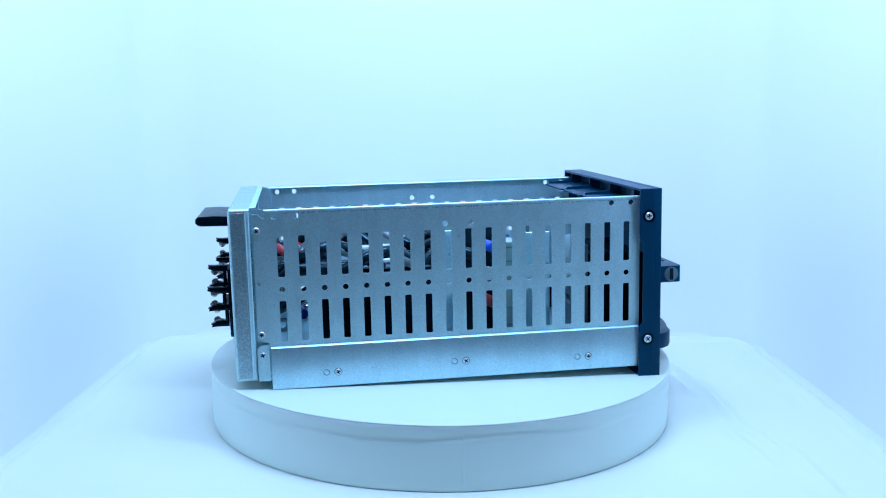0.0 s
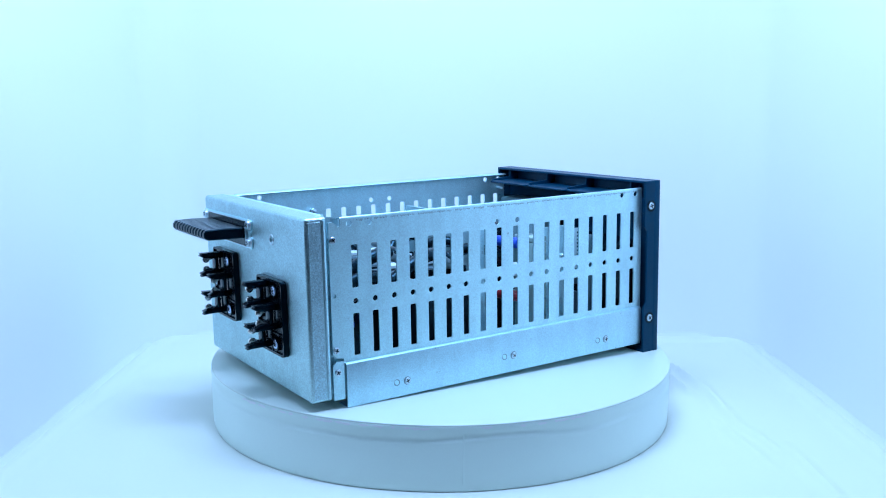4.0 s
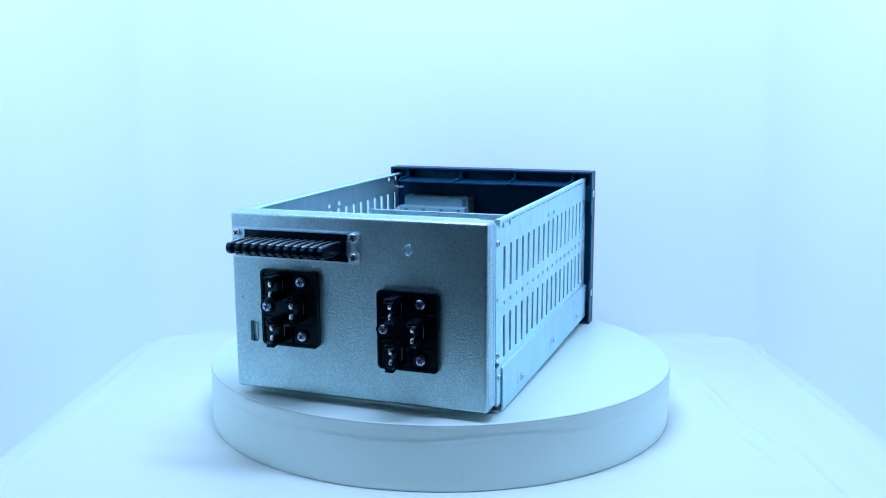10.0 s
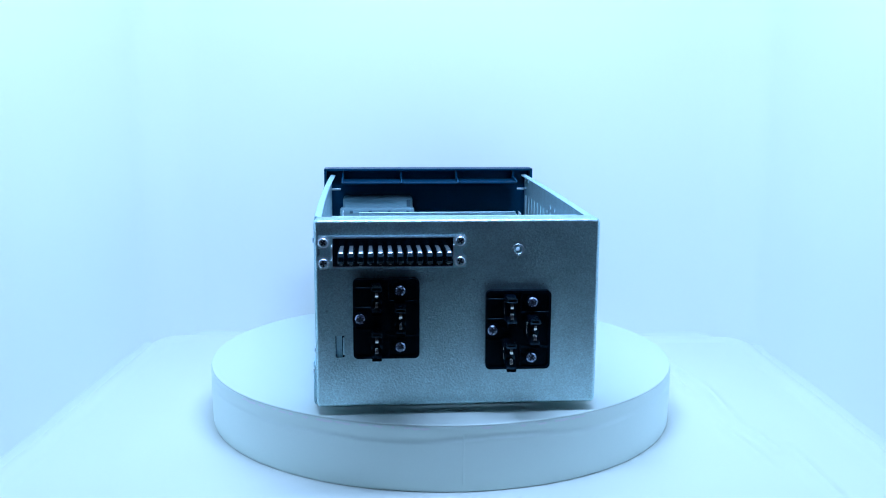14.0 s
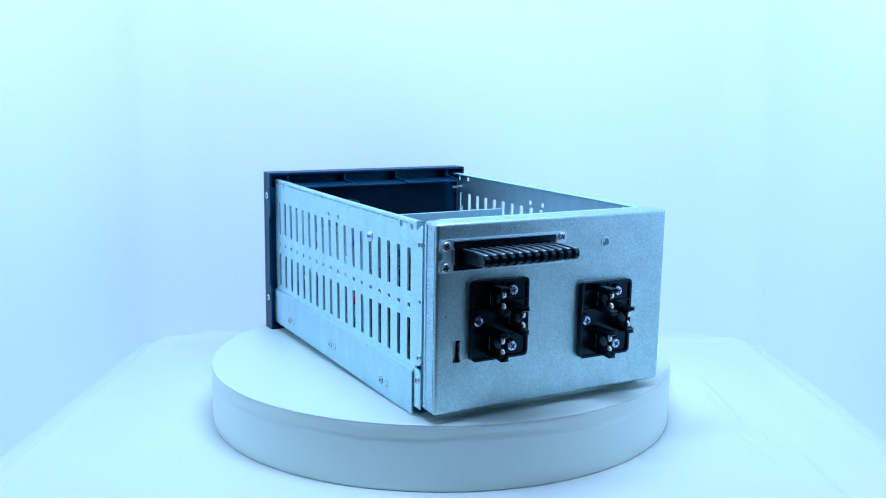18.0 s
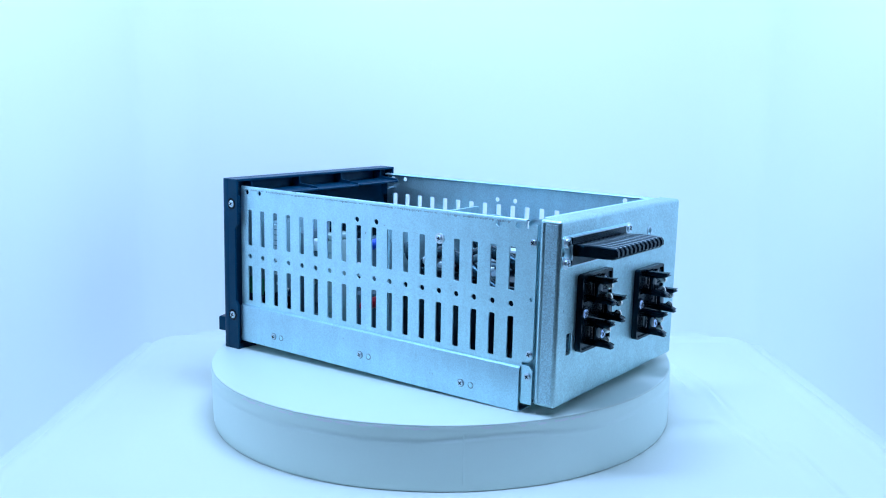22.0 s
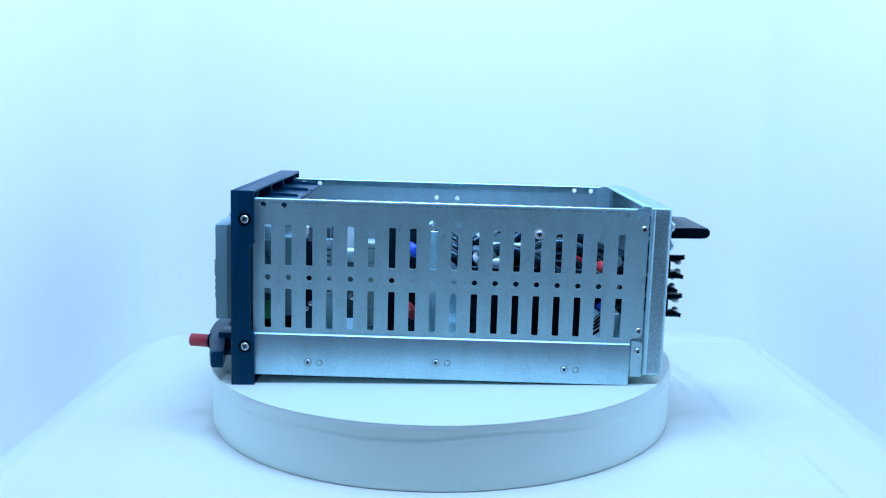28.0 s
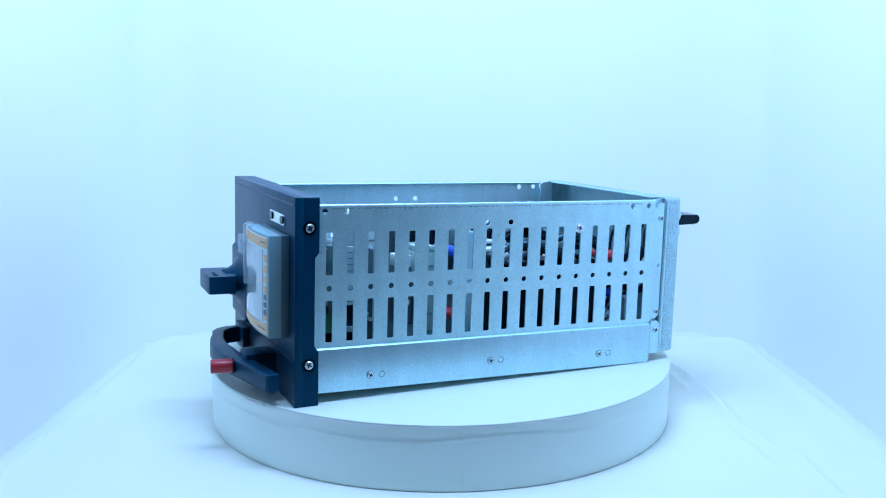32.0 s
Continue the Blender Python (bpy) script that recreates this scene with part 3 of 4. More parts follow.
def power_plug(cx, cz):
    """Three-jaw plug block."""
    P = at(cx, -227.0, cz)
    pl = plate(ring_round(-29.4, 29.4, -36.4, 36.4, 4.5, 4), [], 4.0)
    rim = plate(ring_round(-29.4, 29.4, -36.4, 36.4, 4.5, 4), [ring_round(-27.2, 27.2, -34.2, 34.2, 3.2, 4)], 2.0)
    join(pl, rim, Matrix.Translation((0, 0, 3.9)))
    turned(pl, Matrix.Rotation(radians(90), 4, "X"))
    p = part("power_plug", pl, BLACK, DRAWER, "black three-pole plug block", P)
    # webs on the block
    for x0, x1, z0, z1 in ((-27.4, -13, 9.6, 11), (-27.4, -13, -10.2, -8.8), (-27.4, -13, 28, 29.2), (3, 27.4, 15.5, 17), (3, 27.4, -16.5, -15), (3, 27.4, 33, 34.4), (1.6, 2.8, 14, 34), (1.6, 2.8, -34, -14)):
        part("web", box(x0, x1, -5.9, -3.9, z0, z1, 0.2, 1), BLACK, p)
    for x, z in ((12.4, 25.8), (12.4, -25.8), (-23.4, 0.4)):
        part("boss", turned(plate(ring_circle(0, 0, 6.4, 22), [ring_circle(0, 0, 4.9, 18)], 2.0), Matrix.Rotation(radians(90), 4, "X")), BLACK, p, "", at(x, -4.9, z))
        screw(p, SCREW_P, x, -5.0, z, "-y")
    for px, pz in ((-8.7, 21.3), (12.0, 2.0), (-8.7, -19.6)):
        arm_pair(p, px, pz)


def arm_pair(p, x, z):
    """Two guide arms, each with a round contact at its tip, and the contact frame at their root; z is the middle."""
    across = Matrix(((0, 0, 1, 0), (1, 0, 0, 0), (0, 1, 0, 0), (0, 0, 0, 1)))
    for s in (1, -1):
        o = 8.8 * s
        prof = [(-3.9, o + 3.4 * s), (-3.9, o - 3.2 * s), (-17.5, o - 2.6 * s), (-22.5, o - 2.0 * s), (-26.4, o - 0.6 * s), (-28.4, o + 0.6 * s), (-26.8, o + 1.7 * s), (-28.0, o + 3.7 * s), (-22, o + 3.3 * s)]
        arm = part("guide_arm", turned(extrude(prof, -4.3, 4.3, 0.7, 2), across), BLACK, p, "", at(x, 0, z))
        for q in (4.25, -4.75):
            rib = extrude([(-6, o - 0.9 * s), (-6, o + 0.9 * s), (-26, o + 1.7 * s), (-25.4, o + 0.3 * s)], q, q + 0.5)
            part("arm_rib", turned(rib, across), BLACK, arm)
        # round contact below the tip, on a short tongue
        pts = [(-14.5, 2.2), (-14.5, 0.2), (-18.4, -0.4)]
        pts += [(-21.6 + 3.7 * math.cos(radians(k)), 0.7 + 3.7 * math.sin(radians(k))) for k in range(330, 89, -20)]
        pts += [(-18, 2.2)]
        j = extrude([(a_, (o - 4.2 * s) + b_ * s) for a_, b_ in pts], -1.35, 1.35, 0.3, 2)
        part("jaw", turned(j, across), CONTACT, p, "tinned spring contact", at(x, 0, z))
    part("contact_frame", box(-4.9, 4.9, -9.4, -6.6, -5.9, 5.9, 0.3, 1), CONTACT, p, "tinned contact frame", at(x, 0, z))
    part("frame_filler", box(-5.0, 5.0, -13.0, -9.5, -6.0, 6.0, 0.5, 2), BLACK, p, "", at(x, 0, z))


def front_panel():
    X, Z0, Z1, Y0, Y1 = 136.4, -5.8, 190.6, 183.0, 206.0
    root = part("front_panel", box(-X, X, 197.5, Y1, Z0, Z1, 0.8, 2), PANEL, DRAWER, "dark moulded plastic front panel")
    T = 2.6
    part("top_wall", box(-X + 0.3, X - 0.3, Y0, 197.8, Z1 - T, Z1 - 0.02, 0.4, 1), PANEL, root)
    part("bottom_wall", box(-X + 0.3, X - 0.3, Y0, 197.8, Z0 + 0.02, Z0 + T, 0.4, 1), PANEL, root)
    for s in (-1, 1):
        # flank: broad at head and foot, waisted between
        prof = [(Y0, Z1 - 0.3), (Y0, 139.8), (Y0 + 4.0, 134.4), (Y0 + 4.0, 52.0), (Y0, 46.6), (Y0, Z0 + 0.3), (198, Z0 + 0.3), (198, Z1 - 0.3)]
        a = extrude(prof, -T / 2, T / 2, 0.35, 1)
        turned(a, Matrix(((0, 0, 1, 0), (1, 0, 0, 0), (0, 1, 0, 0), (0, 0, 0, 1))))
        fl = part("flank", a, PANEL, root, "", at(s * (X - T / 2 - 0.02), 0, 0))
        # block behind each flank screw that meets the side plate
        for z in (162.5, 34.5):
            part("screw_block", box(s * 131.6 - 2.9, s * 131.6 + 2.9, 186, 198, z - 9, z + 9, 0.5, 1), PANEL, root)
            # flat black ring: shade of the sunk screw hole, painted on the flank
            w = turned(plate(ring_circle(0, 0, 6.4, 24), [ring_circle(0, 0, 3.9, 20)], 0.35), Matrix.Rotation(radians(90), 4, "Y"))
            part("recess_shade_ring", w, BLACK, root, "black ring painted as the shade of a screw recess", at(s * X + (0 if s > 0 else -0.35), 192.2, z))
            screw(root, SCREW_L, s * (X - 1.2), 192.2, z, "+x" if s > 0 else "-x")
    # stiffening shelf in three tongues, with ribs running out along them
    for x0, x1, y0, z in ((-113, -37.2, 150.5, 176.2), (-36.2, 35.4, 151.5, 175.8), (36.4, 112, 152.0, 176.2)):
        part("shelf", extrude([(x0 + 4, y0), (x1 - 4, y0), (x1, y0 + 4), (x1, 198), (x0, 198), (x0, y0 + 4)], z - 2.0, z, 0.4, 1), PANEL, root)
    for x in (-112.2, -36.7, 35.9, 111.2):
        rib = extrude([(155, 175.6), (197.8, 175.6), (197.8, 188.4), (185.5, 188.4), (184.2, 180.2), (157, 178.4)], -1, 1, 0.2, 1)
        turned(rib, Matrix(((0, 0, 1, 0), (1, 0, 0, 0), (0, 1, 0, 0), (0, 0, 0, 1))))
        part("rib", rib, PANEL, root, "", at(x, 0, 0))
    for sgn in (-1, 1):
        part("peg", turned(rod(1.5, 13, 12, 0.3), Matrix.Rotation(radians(90), 4, "Y")), SCREW, root, "bright screw end", at(115.0, 175.5, 164.8) if sgn > 0 else at(-128.0, 175.5, 164.8))
    # raised border of the face and the step across its foot
    part("face_border", box(-X + 4, X - 4, 205.7, 206.7, 182.5, 184.0, 0.2, 1), PANEL, root)
    part("face_step", box(-X + 6, X - 6, 205.6, 207.2, 36.0, 38.0, 0.4, 1), PANEL, root)
    # lock plate
    np_ = turned(plate(ring_round(-100.4, -44.4, 160.4, 171.0, 2, 3), [], 1.2), Matrix.Rotation(radians(90), 4, "X"))
    n = part("label_plate", np_, CONTACT, root, "bright metal label plate", at(0, 207.2, 0))
    for x in (-93.4, -51.6):
        part("stud", turned(plate(ring_round(-5.2, 5.2, -3.6, 3.6, 3.4, 5), [], 1.2), Matrix.Rotation(radians(90), 4, "X")), BLACK, n, "black oval stud", at(x, 1.2, 165.7))
    return root


def meter(root):
    """Panel meter with a bowed face and a clear cover."""
    xa, xb, z0, z1 = -117.8, -22.4, 57.4, 154.0

    def bow(x):
        u = (x - (xa + xb) / 2) / ((xb - xa) / 2)
        return 3.4 * (1 - u * u)

    def slab(x0, x1, za, zb, back, out, n=14, bev=0.0):
        pts = [(x0, back), *[(x0 + (x1 - x0) * k / n, 225.4 + bow(x0 + (x1 - x0) * k / n) + out) for k in range(n + 1)], (x1, back)]
        if back is None:
            pts = [(x, y) for x, y in pts[1:-1]] + [(x, y - 0.6) for x, y in pts[1:-1]][::-1]
        return extrude(pts, za, zb, bev, 2)

    part("meter_flange", box(xa + 0.3, xb - 0.3, 206, 214.2, z0 + 0.3, z1 - 0.3, 0.8, 2), GREY_DARK, root, "dark grey rear flange of the meter")
    m = part("meter", slab(xa, xb, z0, z1, 213.8, 0.0, 16, 1.2), GREY, root, "light grey panel meter with bowed face")
    part("face_sheet", slab(xa + 3, xb - 3, z0 + 2.6, z1 - 2.6, None, 0.5), WHITE, m, "white printed face")
    part("orange_band", slab(xa + 3.4, xb - 3.4, z1 - 12.5, z1 - 3.2, None, 0.8), ORANGE, m, "orange printed band")
    part("orange_band", slab(xa + 3.4, xb - 3.4, z0 + 3.2, z0 + 11, None, 0.8), ORANGE, m, "orange printed band")
    for k, z in enumerate((132, 122, 112, 102.5, 77, 68)):
        part("orange_mark", slab(xa + 4.2, xa + 10.4, z - 3.4, z + 3.4, None, 0.8), ORANGE, m, "orange printed key field")
    for z in (95.5, 88.5, 81.5):
        part("button", slab(xa + 4.2, xa + 10.2, z - 2.4, z + 2.4, None, 1.4), BUTTON, m, "blue-grey push button")
    part("lettering", slab(xa + 8, xa + 22, z1 - 8.4, z1 - 7.2, None, 1.1), BUTTON, m, "small dark line of print")
    part("lettering", slab(xa + 8, xa + 30, z0 + 6.6, z0 + 7.6, None, 1.1), BUTTON, m, "small dark line of print")
    part("display", slab(xa + 14, xb - 8, z0 + 14, z1 - 15, None, 1.0), SCREEN, m, "pale display window")
    # clear catch standing on the far edge of the cover
    part("catch", box(-42.5, -35, 227.2, 232.4, 96, 157, 2.4, 3), MILKY, m, "clear plastic catch")
    part("catch_foot", box(-46, -31, 223, 228.5, 148, 158, 1.6, 2), MILKY, m, "clear plastic hinge foot")
    part("catch_tab", box(-46, -31, 232, 236.5, 126, 146, 1.4, 2), MILKY, m, "clear plastic finger tab")
    # rear case inside the drawer
    rc = part("meter_case", box(-112, -22, 168, 198, 60, 155, 4.5, 3), GREY, DRAWER, "light grey rear case of the meter")
    part("case_step", box(-114.5, -21, 150, 168, 62, 142.6, 1.2, 2), GREY, rc)
    # raised darker patches paint the shade of the case's notches and slot
    for k in range(4):
        part("notch_shade", box(-103 + 24 * k, -99 + 24 * k, 149.7, 151, 137, 140.5, 0.2, 1), GREY_DARK, rc)
    part("case_slot_shade", box(-30, -25, 167.4, 168.4, 143, 152, 0.6, 1), GREY_DARK, rc)


def rotary(root):
    """Switch drive: square bezel, flared neck and a cross bar grip."""
    cx, cz = 34.8, 85.0
    b = part("bezel", box(cx - 38, cx + 38, 206, 222.5, cz - 38, cz + 38, 5.0, 4), PANEL, root, "dark square drive bezel")
    # flared neck
    prof = [(27, 222), (22, 224), (17, 228), (14, 233), (13, 238)]
    n = 28
    f = bmesh.new()
    rings = [[f.verts.new((cx + 1.25 * r * math.cos(2 * math.pi * k / n), y, cz + 1.5 + r * math.sin(2 * math.pi * k / n))) for k in range(n)] for r, y in prof]
    for a, c in zip(rings, rings[1:]):
        for k in range(n):
            f.faces.new((a[k], a[(k + 1) % n], c[(k + 1) % n], c[k]))
    f.faces.new(rings[-1])
    f.faces.new(rings[0][::-1])
    bmesh.ops.recalc_face_normals(f, faces=f.faces)
    part("neck", f, PANEL, b, "flared neck of the drive")
    # grip with three lock holes through it
    g = plate(ring_round(5, 64, 230, 258.4, 3.5, 3), [ring_circle(14 + 8.5 * k, 250, 3.0, 14) for k in range(3)], 18.2)
    k = part("grip", turned(g, Matrix.Translation((0, 0, 77.8))), PANEL, b, "dark cross bar grip with lock holes")
    part("slider", turned(rod(8, 1.2, 24, 0.4), Matrix.Rotation(radians(90), 4, "Y")), GREY_DARK, k, "grey round lock slider", at(63.6, 247, 86.9))
    part("slider_bar", box(64.6, 65.8, 245.2, 248.8, 80.4, 93.4, 0.3, 1), BLACK, k)


def lever(root):
    """Curved racking lever with a red pin."""
    outer = [(-126.4, 228.5), (-106.1, 234.8), (-85.9, 240.3), (-59.8, 247.3), (-38.6, 252.4), (-17.4, 257.4), (0.0, 259), (19.3, 258.4), (38.6, 254.5), (53.1, 250), (67.5, 245), (78.2, 239), (84.9, 230), (87.8, 218), (88.3, 206.5)]
    inner = [(76.2, 206.5), (75.8, 216), (73.3, 225), (63.7, 232.5), (50.2, 238), (32.8, 241.5), (15.4, 242.5), (0.0, 241.5), (-15.4, 239), (-32.8, 235), (-53.1, 230.5), (-74.3, 226), (-101.3, 220.5), (-124.6, 217)]
    b = part("lever", extrude([(x, y - (2.6 if -25 < x < 60 else 0)) for x, y in outer + inner], 8.2, 25.4, 1.6, 3), PANEL, root, "dark curved lever")
    part("red_pin", turned(rod(6.9, 22, 28, 0.8), Matrix.Rotation(radians(-90), 4, "X") @ Matrix.Rotation(radians(7), 4, "Y")), RED, b, "red plastic pin", at(-58.4, 246.4, 18.6))
    part("pin_block", box(-68, -40, 206, 236, 6, 31, 1.2, 2), PANEL, b, "dark block that carries the pin")
    # raised border round the flat of the lever
    edge = [(-124, 228.9), (-106.1, 234.3), (-85.9, 239.8), (-68, 244.6)]
    for z in (9.8, 23.4):
        part("lever_edge", tube([(x, y + 0.4, z) for x, y in edge], 0.5, 8), PANEL, b)
    part("lever_edge", tube([(-124, 229.3, 9.8), (-124, 229.3, 16), (-124, 229.3, 23.4)], 0.5, 8), PANEL, b)
    part("pin_socket", turned(rod(8.0, 1.6, 24, 0.3), Matrix.Rotation(radians(-90), 4, "X") @ Matrix.Rotation(radians(7), 4, "Y")), BLACK, b, "dark socket of the pin", at(-58.4, 246.2, 18.6))
    part("pivot_block", box(58, 100, 206, 213, 6, 28, 1.0, 2), PANEL, b)


# the way of each thick cable from its plug: distance from the middle, depth, height
ARCS = (((62, -206, 110), (84, -180, 116), (94, -152, 133), (92, -124, 139), (84, -98, 128), (72, -76, 112)),
        ((80, -206, 92), (100, -188, 104), (103, -166, 118), (99, -140, 118), (94, -112, 108), (84, -92, 100)),
        ((70, -202, 68), (92, -172, 84), (98, -132, 106), (98, -96, 126), (92, -66, 131), (80, -38, 114)))


def inside():
    # cross plate with turned-in sides
    c = part("cross_plate", box(-90, 88, 9, 10.5, 16, 157.6), ZINC, DRAWER, "galvanised cross plate", smooth=False)
    part("fold", box(-90, 88, 10.5, 13, 156.2, 157.7, 0.3, 1), ZINC, c)
    part("nut", rod(4, 3, 6, 0.4), SCREW, c, "", at(8, 14, 154))
    part("side_wing", box(-91.6, -90.1, -3, 15, 24, 150, 0.3, 1), ZINC, c)
    part("side_wing", box(88.1, 89.6, -22, -4, 24, 150, 0.3, 1), ZINC, c)

    # switch block behind the drive
    s = part("breaker", box(2, 116, 140, 196, 20, 122, 2.0, 2), BLACK, DRAWER, "black moulded circuit breaker")
    for k in range(3):
        part("terminal_cover", box(8 + 23 * k, 27 + 23 * k, 128, 140.5, 70, 112, 1.0, 1), GREY_DARK, s)
        part("terminal_cover", box(8 + 23 * k, 27 + 23 * k, 128, 140.5, 26, 62, 1.0, 1), GREY_DARK, s)
    # contactor in the middle, with tinned screws
    k = part("contactor", box(-40, 38, 14, 60, 18, 146, 2.5, 2), BLACK, DRAWER, "black and grey contactor")
    part("contactor_base", box(-58, 56, 60, 84, 18, 64, 2, 2), GREY_DARK, k)
    for x in (-30, -10, 10, 30):
        for z in (58, 130):
            part("terminal_screw", turned(rod(3.6, 4, 14, 0.5), Matrix.Rotation(radians(90), 4, "X")), SCREW, k, "", at(x, 14.5, z))
    # relays and boards beside the walls
    for sgn, y0, y1, z1 in ((-1, 57, 78, 133), (1, 42, 62, 133)):
        r = part("relay", box(min(sgn * 112, sgn * 80), max(sgn * 112, sgn * 80), y0, y1, 30, z1, 2.0, 2), PALE, DRAWER, "pale translucent plug-in relay")
        for z in (52, 70, 118):
            part("relay_band", box(min(sgn * 112.4, sgn * 79.6), max(sgn * 112.4, sgn * 79.6), y0 + 1, y1 - 1, z, z + 2.2, 0.3, 1), GREY, r)
        part("relay_cap", box(min(sgn * 112, sgn * 80), max(sgn * 112, sgn * 80), y0 + 0.5, y1 - 0.5, z1 + 0.2, z1 + 6, 1.4, 2), PALE, r)
        part("relay_socket", box(min(sgn * 114, sgn * 78), max(sgn * 114, sgn * 78), y0 - 2, y1 + 2, 16, 34, 1, 1), GREY_DARK, r)
    m = part("module_bracket", box(-112, -110.5, 108, 122, 16, 142, 0.3, 1), ZINC, DRAWER, "upright galvanised bracket of a module")
    card = part("printed_card", box(-112.4, -112.1, 109, 121, 84, 139), CABLE_W, m, "white printed card", smooth=False)
    for i in range(8):
        part("print", box(-112.6, -112.45, 110.5, 119.5 - 2.5 * (i % 3), 88 + 6 * i, 90.2 + 6 * i), GREY_DARK, card, smooth=False)
    part("module_body", box(-110.2, -72, 109, 120, 40, 136, 1.6, 2), GREY_DARK, m, "grey timer module")
    m = part("marker_block", box(-110, -88, 82, 97, 118, 130, 1.2, 2), WHITE, DRAWER, "white terminal marker block")
    part("block_body", box(-108, -84, 80, 97, 60, 117.5, 1.0, 2), GREY_DARK, m)
    part("block_clamp", turned(rod(4, 8, 14, 0.8), Matrix.Rotation(radians(-90), 4, "Y")), CONTACT, m, "bright clamp", at(-106, 88, 108))
    part("block_clamp", turned(rod(4, 8, 14, 0.8), Matrix.Rotation(radians(-90), 4, "Y")), CONTACT, m, "bright clamp", at(-106, 88, 84))
    m = part("metal_bracket", box(98, 99.5, 58, 98, 16, 146, 0.3, 1), ZINC, DRAWER, "upright galvanised bracket")
    part("bracket_foot", box(84, 98, 62, 96, 16, 48, 0.4, 1), BLACK, m)
    part("bracket_boss", turned(rod(5, 10, 16, 1), Matrix.Rotation(radians(90), 4, "Y")), CONTACT, m, "", at(99, 90, 112))
    m = part("label_strip", box(108, 109, 100, 118, 98, 143, 0.2, 1), WHITE, DRAWER, "white printed marker strip")
    for z in range(101, 140, 4):
        part("print", box(109.0, 109.2, 107, 110.5, z, z + 2.0), GREY_DARK, m, smooth=False)
    m = part("terminal_block", box(92, 112, 122, 136, 24, 132, 1.2, 2), GREY_DARK, DRAWER, "dark grey terminal block")
    m = part("terminal_board", box(-122, -119.5, 158, 179, 60, 79, 0.4, 1), GREEN, DRAWER, "green terminal board")
    part("board_card", box(-112, -110.6, 142, 164, 84, 141, 0.3, 1), WHITE, m, "white printed card")
    for i in range(9):
        part("print", box(-112.2, -112.0, 143, 162, 87 + 6 * i, 87.8 + 6 * i), GREY, m, smooth=False)
    part("board_socket", box(-118, -96, 140, 178, 20, 59, 1, 1), BLACK, m)
    part("board_block", box(-116, -104, 168, 179, 84, 140, 1, 1), GREY, m)
    for i in range(4):
        part("pin", turned(rod(2.0, 6, 10, 0.3), Matrix.Rotation(radians(-90), 4, "Y")), CONTACT, m, "", at(-112, 126 + 4 * i, 70 + 6 * (i % 2)))
    # power switch in the rear half
    q = part("switch_body", box(-98, 98, -148, -24, 16.5, 108, 3.0, 2), BLACK, DRAWER, "black moulded power switch")
    for k in range(4):
        part("switch_barrier", box(-81 + 53 * k, -77 + 53 * k, -150, -22, 18, 113, 0.8, 1), BLACK, q)
    for k in range(3):
        part("switch_cap", box(-68 + 53 * k, -36 + 53 * k, -118, -36, 108, 113, 2.0, 2), GREY_DARK, q)
        part("switch_lug", box(-60 + 53 * k, -44 + 53 * k, -156, -138, 70, 74, 0.4, 1), CONTACT, q, "tinned lug")
        part("bus_strip", box(-60 + 53 * k, -44 + 53 * k, -104, -44, 113.2 + k, 116.5 + k, 0.4, 1), WHITE, q, "pale insulating strip")
    for sgn in (-1, 1):
        part("mounting_bracket", box(min(sgn * 96, sgn * 110), max(sgn * 96, sgn * 110), -184 if sgn < 0 else -202, -172 if sgn < 0 else -192, 40, 74 if sgn < 0 else 128, 0.6, 1), ZINC, DRAWER, "galvanised mounting bracket")
    # coloured end sleeves
    for x, y, z, mat, nm in ((-80, 29, 129, BLUE, "blue"), (-80, 30, 64, RED, "red"), (74, 35, 131, BLUE, "blue"), (76, 34, 73, RED, "red"), (-79, -165.5, 117.5, RED, "red"), (-78, -168.5, 75, BLUE, "blue"), (79, -178, 136, RED, "red"), (60, -163, 68, BLUE, "blue"), (60, -163, 105, RED, "red")):
        sl = part("cable_sleeve", turned(rod(4.6 if z == 136 else 5.8, 40, 18, 2.5), Matrix.Translation((0, 0, -20))), mat, DRAWER, nm + " cable sleeve", at(x, y, z, 0, 90, 12))
        part("ferrule", turned(rod(3.2, 42, 14, 0.8), Matrix.Translation((0, 0, -16 if x < 0 else -26))), GREY, sl, "grey ferrule")
    for x in (-100, 95):
        part("cable_marker", box(x - 4, x + 4, 20, 36, 97, 111, 1.5, 2), WHITE, DRAWER, "white cable marker block")
    # cables between plugs and switchgear, with pale marker sleeves
    ends = [(-72, 118), (-52, 99), (-72, 78), (46, 106), (66, 87), (46, 66)]
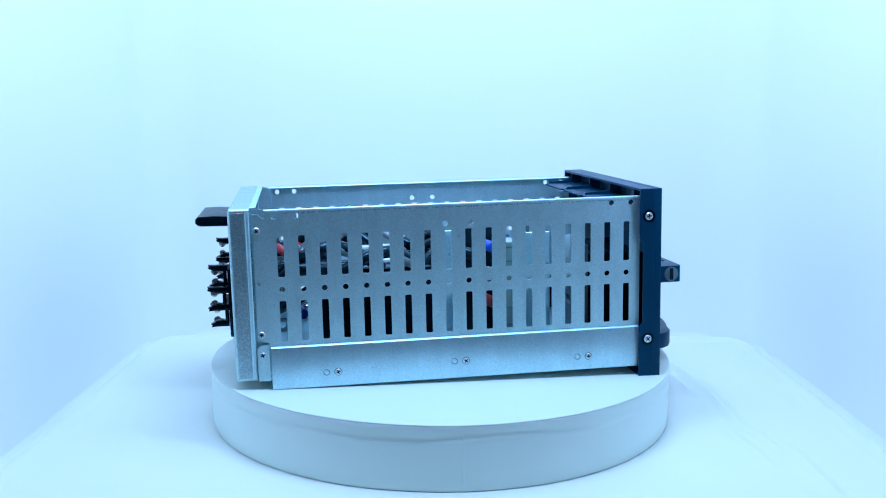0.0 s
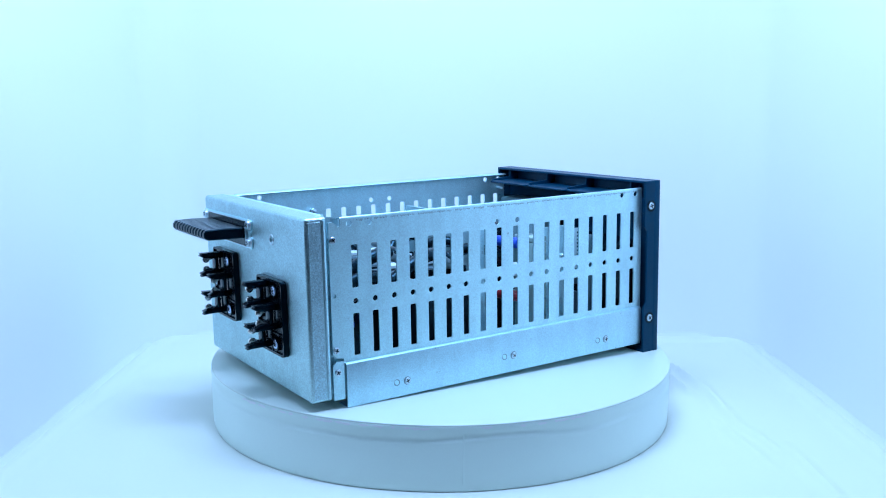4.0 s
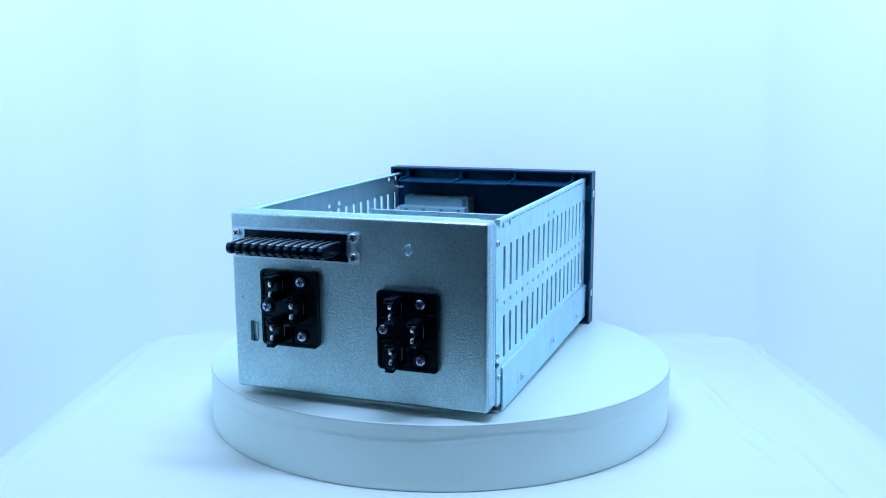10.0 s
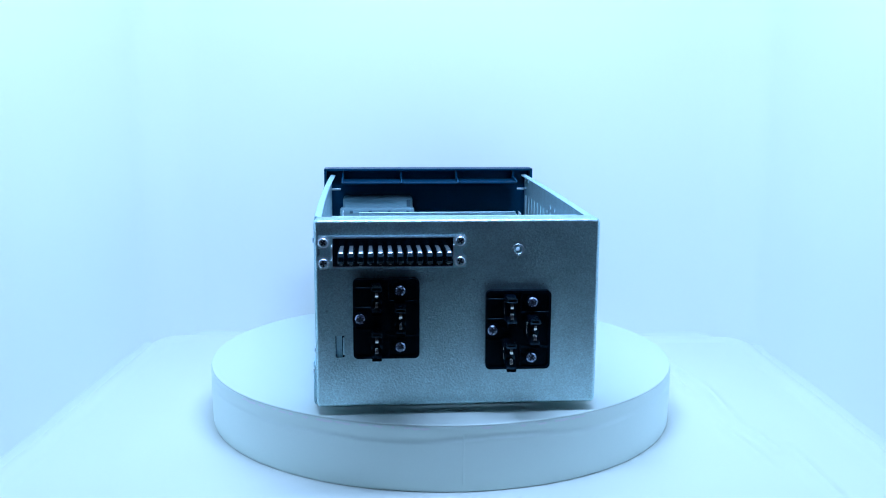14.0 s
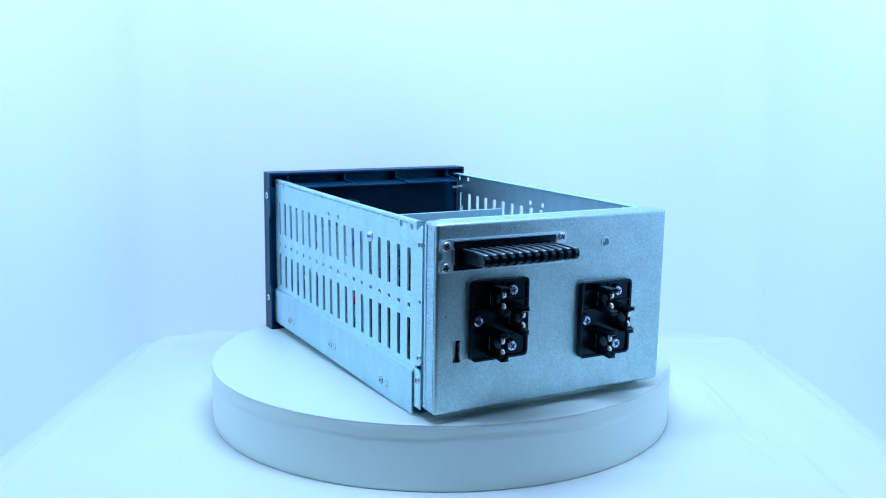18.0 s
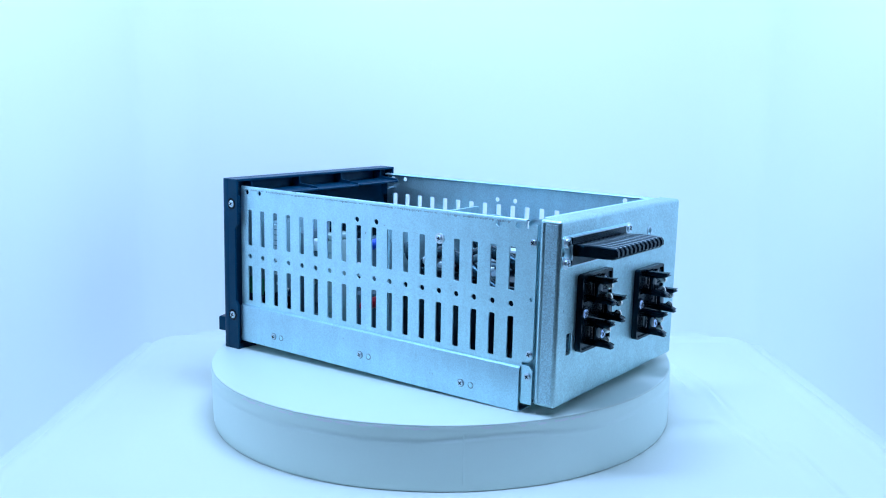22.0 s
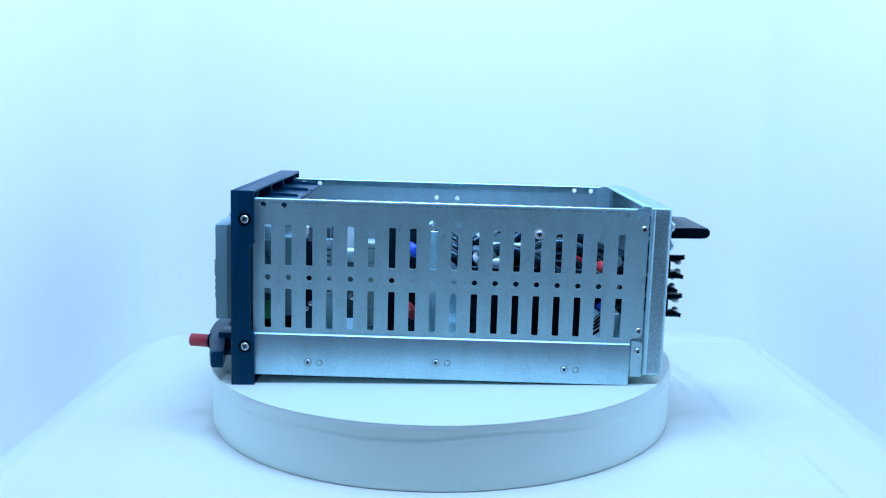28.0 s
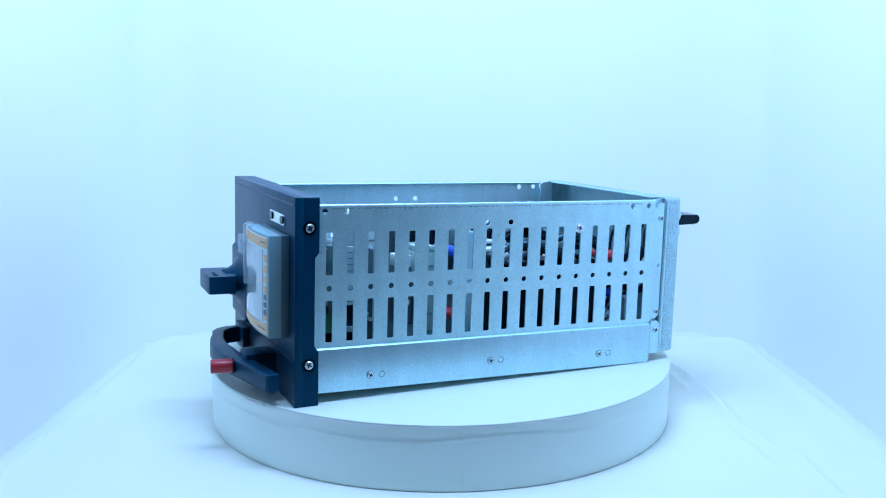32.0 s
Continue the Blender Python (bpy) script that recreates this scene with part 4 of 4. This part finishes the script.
    for i, (x, z) in enumerate(ends):
        g = -1 if i < 3 else 1
        run = [(q, y, h - (16 if i == 1 else 0)) for q, y, h in ARCS[i % 3]]
        pts = [(x, -222, z), *[(g * q * (0.84 if g < 0 else 1), y + (6 if g < 0 else 0), h) for q, y, h in run]]
        c = part("cable", tube(pts, 6.6), CABLE_B, DRAWER, "thick black power cable")
        k = (3, 4, 4)[i % 3]
        (qa, ya, ha), (qb, yb, hb) = run[k], run[k + 1]
        mid = [(g * (0.84 if g < 0 else 1) * (qa + (qb - qa) * f), ya + (yb - ya) * f + (6 if g < 0 else 0), ha + (hb - ha) * f + 0.4) for f in (0.1, 0.45, 0.8)]
        part("marker_sleeve", tube(mid, 7.0, 18), CABLE_W, c, "white marker sleeve")
        lug = turned(plate(ring_circle(0, 0, 7.5, 22), [ring_circle(0, 0, 3.4, 16)], 2.0), Matrix.Rotation(radians(90), 4, "Y"))
        part("cable_lug", lug, CONTACT, c, "tinned ring lug", at(g * 86, -180, (124, 92, 60)[i % 3]))
    for i in range(3):
        x0 = -60 + 60 * i
        pts = [(x0 - 8, -28, 108), (x0 - 10, -16, 120), (x0 + 2, -2, 126), (x0 + 12, 18, 122), (x0 + 10, 32, 112)]
        part("cable", tube(pts, 6.2), CABLE_B, DRAWER, "thick black power cable")
    for i in range(12):
        x = -102 + 8.3 * i
        pts = [(x, -222, 154), (x, -212, 148), (x + 0.1 * (x + 55), -206, 122 - 4 * (i % 3)), (0.6 * x - 24, -196, 92 - 3 * (i % 4)), (0.5 * x - 40, -176, 60), (0.4 * x - 50, -156, 44)]
        part("wire", tube(pts, 1.6, 10), CABLE_W if i % 3 == 1 else CABLE_B, DRAWER, ("white" if i % 3 == 1 else "black") + " control wire")


for s in (1, -1):
    side(s)
rear()
control_connector()
power_plug(-63.9, 96.8)
power_plug(54.4, 84.9)
PANEL_PART = front_panel()
meter(PANEL_PART)
rotary(PANEL_PART)
lever(PANEL_PART)
inside()


# ---- movement: the disc and the drawer turn together ----
def motions():
    seat = pose(0, 0, 0, 1.5, 0, 0) @ pose(-0.0034, 0.0037, 0)
    angles = [(t, -79.3813 + 6.121864 * t - 1.37485e-3 * t * t) for t in range(0, 33, 2)]
    walk(DRAWER, [(t, pose(0, 0, 0, 0, 0, a - 1.63) @ seat) for t, a in angles])
    walk(DISC, [(t, pose(0, 0, 0, 0, 0, a)) for t, a in angles])


motions()
